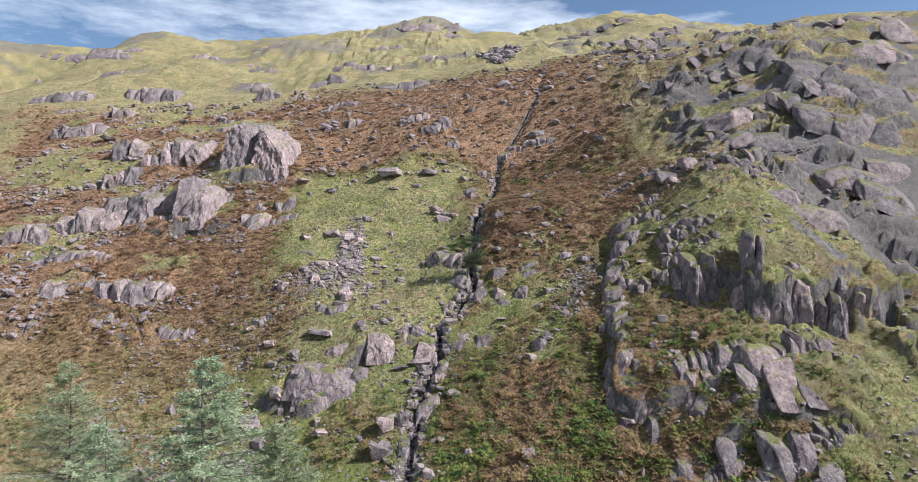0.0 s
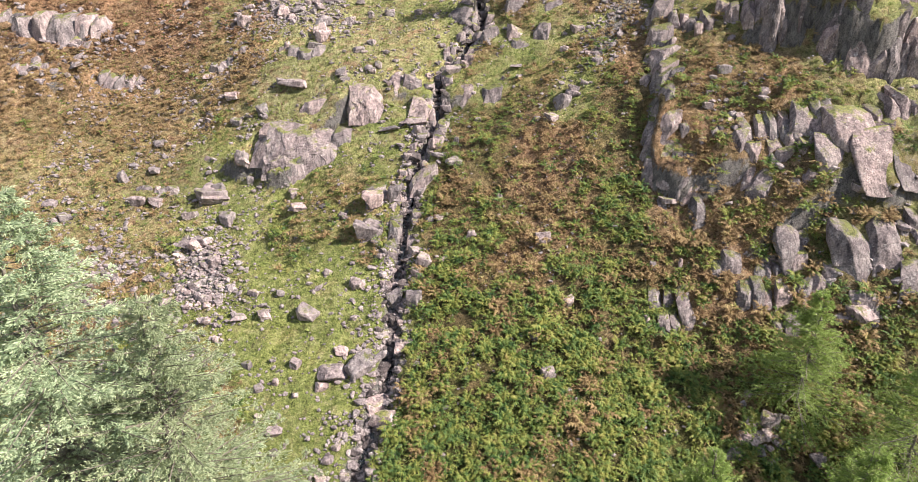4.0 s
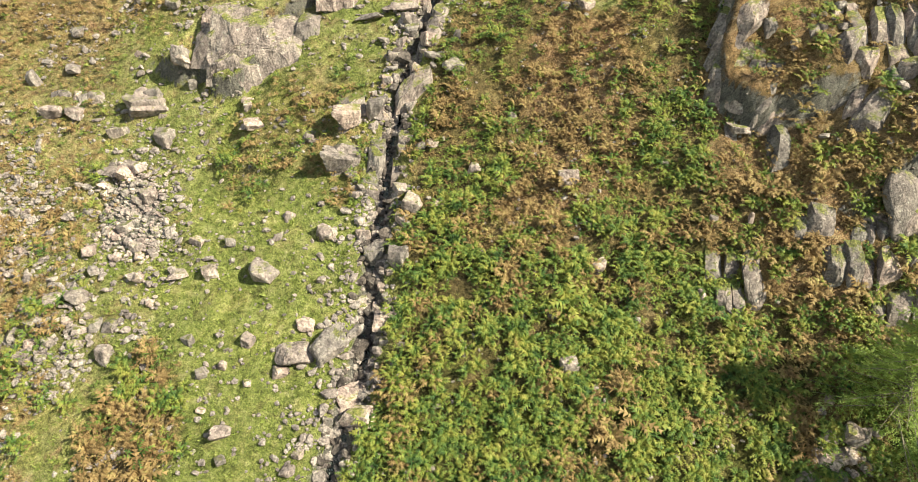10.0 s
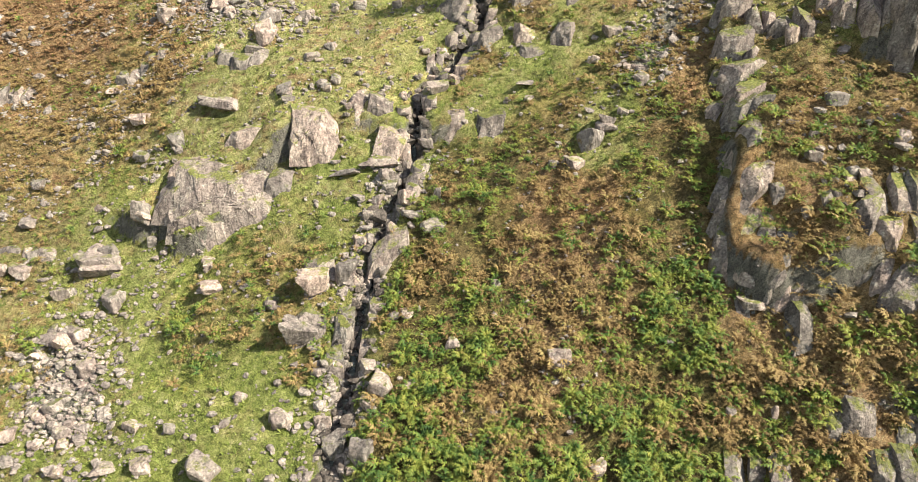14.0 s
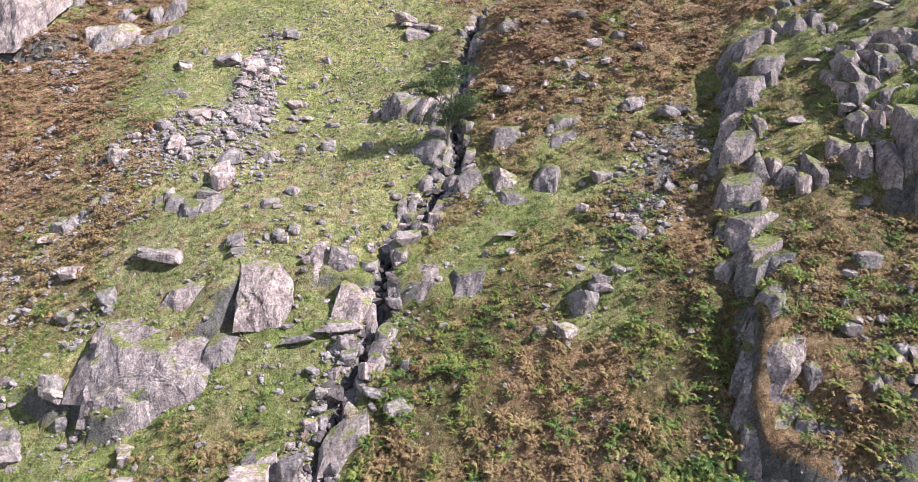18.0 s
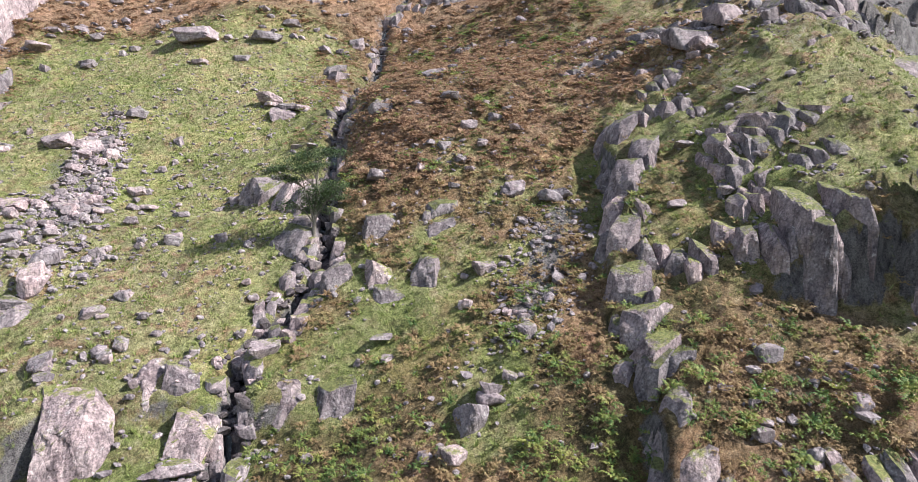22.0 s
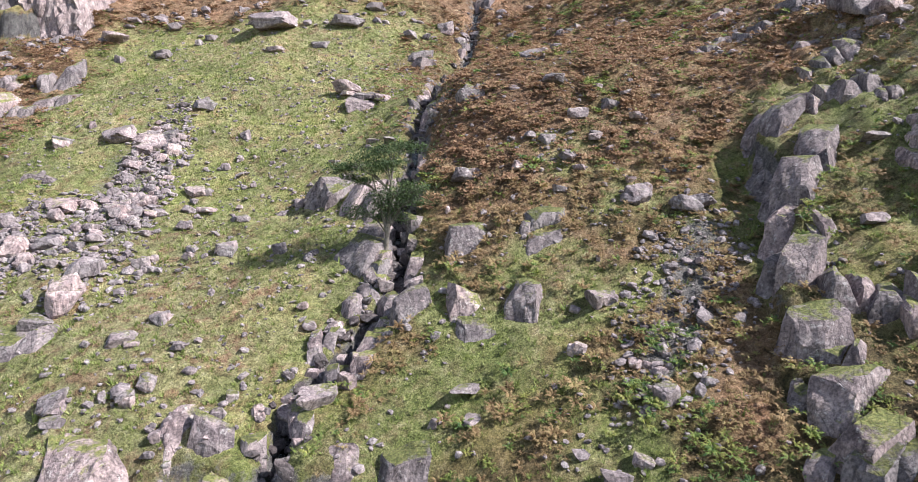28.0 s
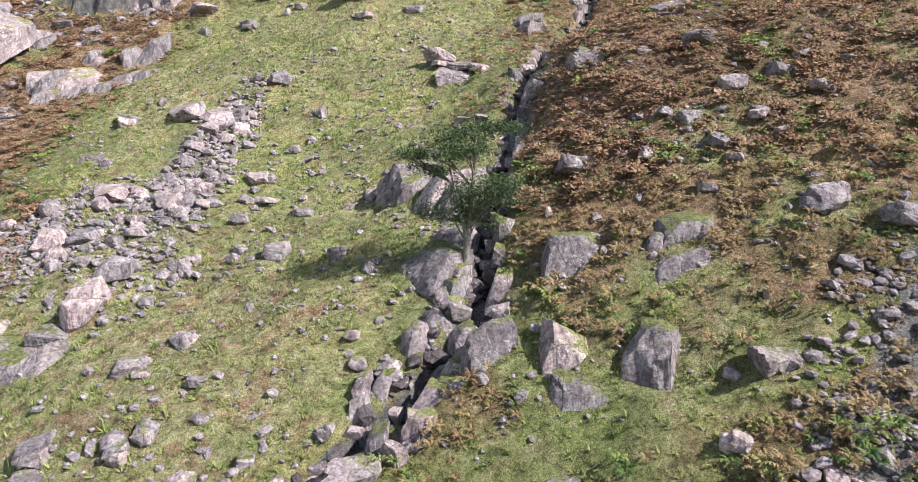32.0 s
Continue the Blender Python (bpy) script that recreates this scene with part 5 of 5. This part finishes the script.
CHIP_MESHES = [mesh_data("loose_stone", p, fa, MAT_CHIP) for p, fa in CHIPS]
for j in near:
    px, py, pz, sx, sy, sz, tilt, roll, turn = small[j]
    ob = new("loose_stone", CHIP_MESHES[j % len(CHIPS)])
    ob.location, ob.scale, ob.rotation_euler = (px, py, pz), (sx, sy, sz), (tilt, roll, turn)
    tagged(ob, "small pale angular stone lying loose on the turf", "stone", "loose stones on the turf")
small = np.delete(small, near, axis=0)
merged("loose_stones", CHIPS, small, MAT_CHIP, "small loose grey stones strewn over the hillside", "stones")

# stones of the stream bed and its water
t = rs.rand(900) * (len(STREAM) - 4)
k = t.astype(int)
line = STREAM[k] + (t - k)[:, None] * (STREAM[k + 1] - STREAM[k])
x, y = line[:, 0] + rs.normal(size=900) * 0.42, line[:, 1] + rs.normal(size=900) * 0.2
merged("stream_stones", PEBBLES, stones(rs, x, y, 0.30, 0.15), MAT_WET, "dark wet stones filling the narrow stream bed", "stones")
for j in range(110):
    t = rs.rand() * 17.9
    p = STREAM[int(t)] + (t % 1) * (STREAM[int(t) + 1] - STREAM[int(t)])
    w = 0.40 * math.exp(pick.gauss(0, 0.3))
    side = pick.choice((-1, 1)) * pick.uniform(0.1, 1.0)
    boulder(p[0] + side, p[1] + pick.uniform(-0.3, 0.3), w, w * 0.75, "stream_boulder", "grey boulder at the edge of the stream", "stream boulders", "boulder", 0.3)


def water():
    m, n, l, b = material("stream_water", 0.12)
    b.inputs["Base Color"].default_value = (0.012, 0.014, 0.014, 1)
    b.inputs["Specular IOR Level"].default_value = 0.5
    geo = n.new("ShaderNodeNewGeometry")
    foam = noise_node(n, l, geo.outputs["Position"], 6.0, 5, 0.75)
    l.new(ramp(n, l, foam, (0.56, (0.012, 0.014, 0.014)), (0.72, (0.45, 0.47, 0.48))), b.inputs["Base Color"])
    bump(n, l, b, foam, 0.5, 0.05)
    s = np.linspace(0, len(STREAM) - 1.001, 420)
    k = s.astype(int)
    c = STREAM[k] + (s - k)[:, None] * (STREAM[k + 1] - STREAM[k])
    c = c + 0.15 * np.stack([fbm(s * 3, s * 0, 2), fbm(s * 0, s * 3, 2)], 1)
    d = np.gradient(c, axis=0)
    d /= np.linalg.norm(d, axis=1)[:, None]
    nrm = np.stack([-d[:, 1], d[:, 0]], 1)
    half = 0.16 + 0.12 * vnoise(s * 2.0, s * 0)
    rows = [c + nrm * (o * half)[:, None] for o in (-1, 0, 1)]
    zc = ground_z(c[:, 0], c[:, 1]) + 0.07
    co = np.stack([np.concatenate([r, (zc + dz)[:, None]], 1) for r, dz in zip(rows, (0.0, 0.03, 0.0))], 1).reshape(-1, 3)
    i = np.arange(419)[:, None] * 3 + np.arange(2)
    i = i.ravel()
    ob = mesh_from("stream_water", co, np.stack([i, i + 1, i + 4, i + 3], 1), m, True)
    return tagged(ob, "thin dark stream tumbling down its stony gully", "stream", kind="structure")


water()


# ---- bracken, ferns and grass ----
def leaf_material(name, cols, rough=0.7, trans=0.25, spread=0.5, patchy=1.0):
    m, n, l, b = material(name, rough)
    geo = n.new("ShaderNodeNewGeometry")
    patch = noise_node(n, l, geo.outputs["Position"], 0.8, 4, 0.6)
    clump = noise_node(n, l, geo.outputs["Position"], 2.3, 3, 0.6)
    both = calc(n, l, "ADD", calc(n, l, "MULTIPLY", calc(n, l, "SUBTRACT", patch, 0.5), 0.9 * patchy), calc(n, l, "MULTIPLY", calc(n, l, "SUBTRACT", clump, 0.5), 1.3 * patchy))
    f = calc(n, l, "ADD", calc(n, l, "MULTIPLY", geo.outputs["Random Per Island"], spread), calc(n, l, "ADD", both, 0.47 - 0.5 * spread), True)
    l.new(ramp(n, l, f, *cols), b.inputs["Base Color"])
    tr = n.new("ShaderNodeBsdfTranslucent")
    l.new(ramp(n, l, f, *cols), tr.inputs["Color"])
    mx = n.new("ShaderNodeMixShader")
    mx.inputs[0].default_value = trans
    l.new(b.outputs[0], mx.inputs[1])
    l.new(tr.outputs[0], mx.inputs[2])
    l.new(mx.outputs[0], n["Material Output"].inputs["Surface"])
    return m


MAT_FERN = leaf_material("green_fern", [(0.02, (0.022, 0.052, 0.018)), (0.25, (0.066, 0.118, 0.034)), (0.48, (0.150, 0.190, 0.046)), (0.68, (0.235, 0.235, 0.060)), (0.88, (0.290, 0.260, 0.085)), (0.99, (0.28, 0.20, 0.08))], 0.6, 0.3, 0.2, 1.2)
MAT_RUST = leaf_material("rust_bracken", [(0.05, (0.085, 0.052, 0.026)), (0.35, (0.190, 0.118, 0.060)), (0.60, (0.285, 0.195, 0.098)), (0.80, (0.31, 0.25, 0.11)), (0.97, (0.28, 0.28, 0.11))], 0.7, 0.25, 0.28)
MAT_RUST_FAR = leaf_material("red_brown_bracken", [(0.05, (0.080, 0.042, 0.026)), (0.35, (0.200, 0.110, 0.064)), (0.65, (0.285, 0.180, 0.104)), (0.97, (0.30, 0.23, 0.12))], 0.7, 0.25, 0.28)
MAT_GRASS = leaf_material("rough_grass", [(0.1, (0.062, 0.080, 0.020)), (0.40, (0.160, 0.200, 0.048)), (0.65, (0.270, 0.300, 0.095)), (0.84, (0.35, 0.35, 0.15)), (0.97, (0.28, 0.20, 0.10))], 0.7, 0.25, 0.22)


def fern(seed, fronds=6, leaflets=5):
    """One clump of arching fronds, about 1 m across, leaflets as triangles."""
    r = np.random.RandomState(seed)
    tris = []
    for f in range(fronds):
        a = 6.283 * (f + r.rand() * 0.7) / fronds
        L, rise = r.uniform(0.45, 0.85), r.uniform(0.35, 0.85)
        out, side = np.array([math.cos(a), math.sin(a), 0]), np.array([-math.sin(a), math.cos(a), 0])
        s = np.linspace(0.12, 1, leaflets + 1)
        spine = out * (L * s)[:, None] + np.array([0, 0, 1]) * (rise * (s * 1.6 - s * s * 1.15))[:, None]
        for k in range(leaflets):
            w = 0.21 * (1 - 0.85 * s[k]) * r.uniform(0.8, 1.2) + 0.02
            for sg in (-1, 1):
                tip = (spine[k] + spine[k + 1]) / 2 + side * sg * w + out * 0.10 + np.array([0, 0, r.uniform(-0.06, 0.01)])
                tris += [spine[k], spine[k + 1], tip]
    p = np.array(tris)
    return p, np.arange(len(p)).reshape(-1, 3)


def tuft(seed, blades=8):
    r = np.random.RandomState(seed)
    tris = []
    for f in range(blades):
        a = r.rand() * 6.283
        o = np.array([math.cos(a), math.sin(a), 0])
        s = np.array([-math.sin(a), math.cos(a), 0]) * 0.07
        b = o * r.uniform(0, 0.3)
        tris += [b - s, b + s, b + o * r.uniform(0.2, 0.9) + np.array([0, 0, r.uniform(0.4, 0.9)])]
    p = np.array(tris)
    return p, np.arange(len(p)).reshape(-1, 3)


def plants(r, x, y, size, lift=0.0, spread=0.3):
    n = len(x)
    w = size * np.exp(r.normal(size=n) * spread)
    return np.stack([x, y, ground_z(x, y) + lift, w, w, w * r.uniform(0.8, 1.25, n), r.uniform(0.0, 0.5, n), r.uniform(-0.2, 0.2, n), r.uniform(0, 6.28, n)], 1)


FERNS = [fern(300 + k) for k in range(6)]
FERNS_FAR = [fern(340 + k, 6, 2) for k in range(4)]
TUFTS = [tuft(380 + k) for k in range(6)]
rp = np.random.RandomState(23)
n = 112000
x, y = rp.uniform(-44, 30, n), rp.uniform(-17, 62, n)
brk, brn, dry, bare = cover_at(x, y)
d, w = along_stream(x, y)
tuffet = vnoise(x / 0.75 + 3, y / 0.75)
ok = (rp.rand(n) < brk * smooth(0.08, 0.46, 0.6 * tuffet + 0.55 * vnoise(x / 1.9, y / 1.9)) * (0.72 + 0.28 * smooth(14, 20, y))) & (d > 0.7) & ~on_rock(x, y)
rust = rp.rand(n) < (0.9 + 0.08 * smooth(10, 18, y)) * smooth(0.12, 1.10 - 0.30 * smooth(10, 18, y), brn + 0.22 * smooth(10, 18, y) + 1.1 * fbm(x / 2.2, y / 2.2, 3) + 0.95 * fbm(x / 0.8, y / 0.8 + 40, 2))
near = y < 27
for name, sel, shapes, mat, label in (("green_ferns", ok & ~rust & near, FERNS, MAT_FERN, "dense green ferns covering the lower slope"),
                                      ("rust_bracken", ok & rust & near, FERNS, MAT_RUST, "rust-brown autumn bracken on the slope"),
                                      ("green_ferns", ok & ~rust & ~near, FERNS_FAR, MAT_FERN, "green ferns on the higher slope"),
                                      ("rust_bracken", ok & rust & ~near, FERNS_FAR, MAT_RUST_FAR, "rust-brown bracken on the higher slope")):
    size = (0.52 - 0.24 * smooth(-2, 15, y[sel])) * (0.7 + 0.6 * tuffet[sel])
    merged(name, shapes, plants(rp, x[sel], y[sel], size, 0.26 * smooth(0.3, 0.8, tuffet[sel]) - 0.02), mat, label, "bracken")
n = 26000
x, y = rp.uniform(-120, 46, n), rp.uniform(8, 112, n)
brk, brn, dry, bare = cover_at(x, y)
ok = (rp.rand(n) < brk * 0.9) & ((y > 61) | (x < -43))
merged("upper_bracken", FERNS_FAR, plants(rp, x[ok], y[ok], 0.6), MAT_RUST_FAR, "rust-brown bracken across the upper hill", "bracken")
n = 110000
x, y = rp.uniform(-36, 46, n), rp.uniform(-17, 62, n)
brk, brn, dry, bare = cover_at(x, y)
d, w = along_stream(x, y)
ok = (rp.rand(n) < (1 - 0.75 * brk) * (1 - 0.8 * bare) * (0.25 + 0.9 * vnoise(x / 0.9, y / 0.9))) & (d > 0.5) & ~on_rock(x, y)
merged("grass_tufts", TUFTS, plants(rp, x[ok], y[ok], 0.17), MAT_GRASS, "rough tufts of green and yellow hill grass", "grass")


# ---- trees ----
def bark_material():
    m, n, l, b = material("bark", 0.9)
    geo = n.new("ShaderNodeNewGeometry")
    g = noise_node(n, l, geo.outputs["Position"], 9.0, 5, 0.7)
    l.new(ramp(n, l, g, (0.3, (0.090, 0.074, 0.060)), (0.7, (0.240, 0.210, 0.180))), b.inputs["Base Color"])
    bump(n, l, b, g, 0.8, 0.03)
    return m


MAT_BARK = bark_material()
MAT_SPRUCE = leaf_material("blue_green_needles", [(0.05, (0.105, 0.155, 0.090)), (0.35, (0.265, 0.335, 0.200)), (0.70, (0.470, 0.530, 0.350)), (0.98, (0.62, 0.64, 0.46))], 0.5, 0.3)
MAT_PALE = leaf_material("pale_needles", [(0.1, (0.150, 0.190, 0.105)), (0.45, (0.300, 0.345, 0.205)), (0.80, (0.430, 0.460, 0.290)), (0.98, (0.54, 0.53, 0.38))], 0.6, 0.35)
MAT_LARCH = leaf_material("green_larch_needles", [(0.1, (0.110, 0.165, 0.036)), (0.40, (0.235, 0.320, 0.085)), (0.75, (0.370, 0.445, 0.150)), (0.98, (0.46, 0.50, 0.20))], 0.5, 0.45)
MAT_DARK = leaf_material("dark_evergreen_leaves", [(0.1, (0.020, 0.036, 0.014)), (0.5, (0.055, 0.085, 0.030)), (0.9, (0.115, 0.150, 0.055))], 0.6, 0.15)


def tube(path, radii, sides=7):
    """A tapered tube along points."""
    path, rings = np.asarray(path, float), []
    for k, c in enumerate(path):
        t = path[min(k + 1, len(path) - 1)] - path[max(k - 1, 0)]
        t /= np.linalg.norm(t)
        u = np.cross(t, (0.3, 1, 0.2))
        u /= np.linalg.norm(u)
        v = np.cross(t, u)
        a = np.linspace(0, 2 * np.pi, sides, endpoint=False)
        rings.append(c + radii[k] * (np.cos(a)[:, None] * u + np.sin(a)[:, None] * v))
    co = np.concatenate(rings)
    q = []
    for k in range(len(path) - 1):
        for j in range(sides):
            j2 = (j + 1) % sides
            q.append((k * sides + j, k * sides + j2, (k + 1) * sides + j2, (k + 1) * sides + j))
    return co, np.array(q)


def conifer(x, y, top, radius, mat, label, seed, bare_to=0.15, droop=0.25, gap=0.30, twigs=270, leaf=0.14, name="conifer"):
    """A conifer: trunk, limbs in rough whorls, and needles as many small sprays along drooping twigs."""
    r = np.random.RandomState(seed)
    base = float(ground_z(x, y)) - 0.2
    H = top - base
    ob = new(name)
    ob.location = (x, y, base)
    hs = np.linspace(0, 1, 9)
    bend = np.stack([0.12 * np.sin(hs * 3 + seed), 0.12 * np.cos(hs * 2.4 + seed), hs * 0], 1)
    co, fa = tube(np.stack([0 * hs, 0 * hs, hs * H], 1) + bend - bend[0], 0.011 * H * (1 - 0.96 * hs) + 0.012)
    trunk = mesh_from("trunk", co, fa, MAT_BARK, True)
    trunk.parent = ob
    tris = []
    z = max(H * bare_to, H - 10.5)
    while z < H * 0.992:
        f = z / H
        reach = min(radius, 0.12 + 0.58 * (H - z) ** 0.93)
        step = gap * (0.55 + 0.9 * (1 - f))
        for k in range(5 if f < 0.9 else 4):
            a = r.rand() * 6.283
            L = reach * r.uniform(0.62, 1.12)
            out, side = np.array([math.cos(a), math.sin(a), 0]), np.array([-math.sin(a), math.cos(a), 0])
            s = np.linspace(0, 1, 5)
            lift = (0.55 * f ** 2) * L
            sp = out * (L * s)[:, None] + np.array([0, 0, 1]) * (lift * s - droop * L * s ** 1.6 + 0.18 * droop * L * s ** 4)[:, None]
            sp[:, 2] += z
            co, fa = tube(sp, 0.007 + 0.008 * L * (1 - 0.9 * s), 4)
            mesh_from("limb", co, fa, MAT_BARK).parent = ob
            n = max(8, int(twigs * (0.25 + 0.42 * L)))
            many = int(10 + 9 * L)
            tu, tg = r.uniform(0.12, 1.0, many), r.choice((-1, 1), many)
            start = np.stack([np.interp(tu, s, sp[:, j]) for j in range(3)], 1)
            heading = out * r.uniform(0.5, 1.0, many)[:, None] + side * (tg * r.uniform(0.4, 1.1, many))[:, None] + np.array([0, 0, 1]) * r.uniform(-0.45, 0.25, many)[:, None]
            heading /= np.linalg.norm(heading, axis=1)[:, None]
            long = (0.16 + 0.34 * L * (1.05 - tu)) * r.uniform(0.6, 1.2, many)
            t = r.randint(many, size=n)
            u = r.rand(n)
            root = start[t] + heading[t] * (long[t] * u)[:, None] + r.normal(size=(n, 3)) * 0.022
            way = heading[t] + r.normal(size=(n, 3)) * 0.42
            way /= np.linalg.norm(way, axis=1)[:, None]
            ln = leaf * r.uniform(0.6, 1.3, n) * (0.9 - 0.3 * u)
            tip = root + way * ln[:, None]
            across = np.cross(way, r.normal(size=(n, 3)))
            across /= np.linalg.norm(across, axis=1)[:, None]
            wd = 0.075 * ln + 0.007
            mid = root + way * (0.45 * ln)[:, None]
            tris.append(np.stack([root, mid + across * wd[:, None], tip, root, tip, mid - across * wd[:, None]], 1).reshape(-1, 3))
        z += step
    p = np.concatenate(tris)
    crown = mesh_from("crown", p, np.arange(len(p)).reshape(-1, 3), mat)
    crown.parent = ob
    return tagged(ob, label, "conifer tree", "trees below the hillside")


conifer(-10.4, -22.3, 22.9, 5.2, MAT_SPRUCE, "tall blue-green spruce with silvery needle tips", 1, twigs=400)
conifer(-7.6, -22.4, 20.3, 4.2, MAT_PALE, "pale thin-needled conifer with bare twigs showing", 2, droop=0.1, twigs=470, leaf=0.11)
conifer(-17.8, -18.5, 22.0, 4.2, MAT_PALE, "pale thin-needled conifer with bare twigs showing", 3, droop=0.1, twigs=330, leaf=0.11)
conifer(-14.2, -23.0, 20.5, 4.4, MAT_SPRUCE, "blue-green spruce beside a taller one", 4)
conifer(-12.5, -18.5, 15.5, 4.0, MAT_PALE, "pale conifer below the steep grass", 9, droop=0.15, twigs=330, leaf=0.11)
conifer(18.9, -6.4, 11.4, 3.6, MAT_LARCH, "bright green larch standing among ferns", 5, bare_to=0.06, droop=0.05, gap=0.22, leaf=0.16, twigs=300, name="larch_tree")
conifer(1.5, -16.2, 8.0, 3.4, MAT_LARCH, "bushy green larch top below the ferns", 6, droop=0.0, gap=0.26, leaf=0.17, twigs=280, name="larch_tree")
conifer(9.0, -17.6, 11.0, 3.6, MAT_LARCH, "bushy green larch top below the ferns", 7, droop=0.0, gap=0.26, leaf=0.17, twigs=280, name="larch_tree")
conifer(14.4, -18.2, 11.6, 3.8, MAT_LARCH, "dark green larch below the rubble", 8, droop=0.05, gap=0.26, leaf=0.17, twigs=280, name="larch_tree")
conifer(22.6, -10.6, 10.6, 3.2, MAT_LARCH, "bushy green larch beside dark rubble", 11, droop=0.05, gap=0.28, leaf=0.17, twigs=240, name="larch_tree")


def thorn_tree(x, y):
    """A small wind-bent evergreen by the gully: a thin forked trunk, flat pads of leaves swept to one side above, a bush below."""
    r = np.random.RandomState(40)
    ob = new("windswept_tree")
    ob.location = (x, y, float(ground_z(x, y)) - 0.1)
    s = np.linspace(0, 1, 8)
    path = np.stack([0.08 * np.sin(4 * s) + 0.45 * s ** 2, 0.15 * s, 4.1 * s], 1)
    co, fa = tube(path, 0.11 - 0.075 * s, 8)
    mesh_from("trunk", co, fa, MAT_BARK, True).parent = ob
    second = np.stack([0.05 - 0.5 * s, -0.1 * s, 1.0 + 2.3 * s], 1)
    co, fa = tube(second, 0.07 - 0.05 * s, 6)
    mesh_from("trunk", co, fa, MAT_BARK, True).parent = ob
    pts = []
    for dx, dz, rx, rz in [(-1.5, 3.45, 0.42, 0.12), (-1.0, 3.7, 0.55, 0.15), (-0.5, 3.5, 0.5, 0.14), (-0.4, 4.0, 0.6, 0.16), (0.2, 4.25, 0.6, 0.16), (0.75, 4.45, 0.42, 0.12), (0.1, 3.75, 0.4, 0.14),
                           (-0.9, 3.1, 0.4, 0.12), (0.4, 2.6, 0.5, 0.22), (0.95, 2.3, 0.48, 0.24), (0.6, 1.9, 0.5, 0.2), (-0.4, 2.2, 0.42, 0.22), (1.2, 2.7, 0.4, 0.16), (-0.7, 1.75, 0.4, 0.2), (0.1, 1.5, 0.4, 0.2)]:
        z0 = max(0.8, dz - 0.9 - 0.3 * abs(dx))
        p0 = np.array([np.interp(z0, path[:, 2], path[:, 0]), 0.1, z0])
        end = np.array([dx, r.uniform(-0.5, 0.5), dz])
        u = np.linspace(0, 1, 5)[:, None]
        limb = p0 + (end - p0) * u + np.array([0, 0, 0.12]) * np.sin(u * 3.14) + r.normal(size=(5, 3)) * 0.04 * u
        co, fa = tube(limb, 0.035 - 0.028 * u[:, 0], 5)
        mesh_from("limb", co, fa, MAT_BARK).parent = ob
        for j in range(5):
            c = end + r.normal(size=3) * np.array([rx, 0.3, rz]) * 0.75
            n = 170
            pts.append(c + r.normal(size=(n, 3)) * np.array([0.62 * rx, 0.26, 0.6 * rz]))
            twig = np.stack([end + (c - end) * v + np.array([0, 0, -0.10]) * (1 - v) for v in (0.0, 0.5, 1.0)]) + r.normal(size=(3, 3)) * 0.05
            co, fa = tube(np.concatenate([limb[2:3], twig]), np.array([0.018, 0.013, 0.009, 0.004]), 4)
            mesh_from("twig", co, fa, MAT_BARK).parent = ob
    q = np.concatenate(pts)
    n = len(q)
    a, b = r.normal(size=(n, 3)), r.normal(size=(n, 3))
    a, b = a / np.linalg.norm(a, axis=1)[:, None] * 0.06, b / np.linalg.norm(b, axis=1)[:, None] * 0.035
    p = np.stack([q - a, q + b, q + a], 1).reshape(-1, 3)
    mesh_from("crown", p, np.arange(len(p)).reshape(-1, 3), MAT_DARK).parent = ob
    ob.scale = (1.2, 1.2, 1.12)
    return tagged(ob, "small dark windswept evergreen tree by the gully", "tree")


thorn_tree(1.9, 26.5)
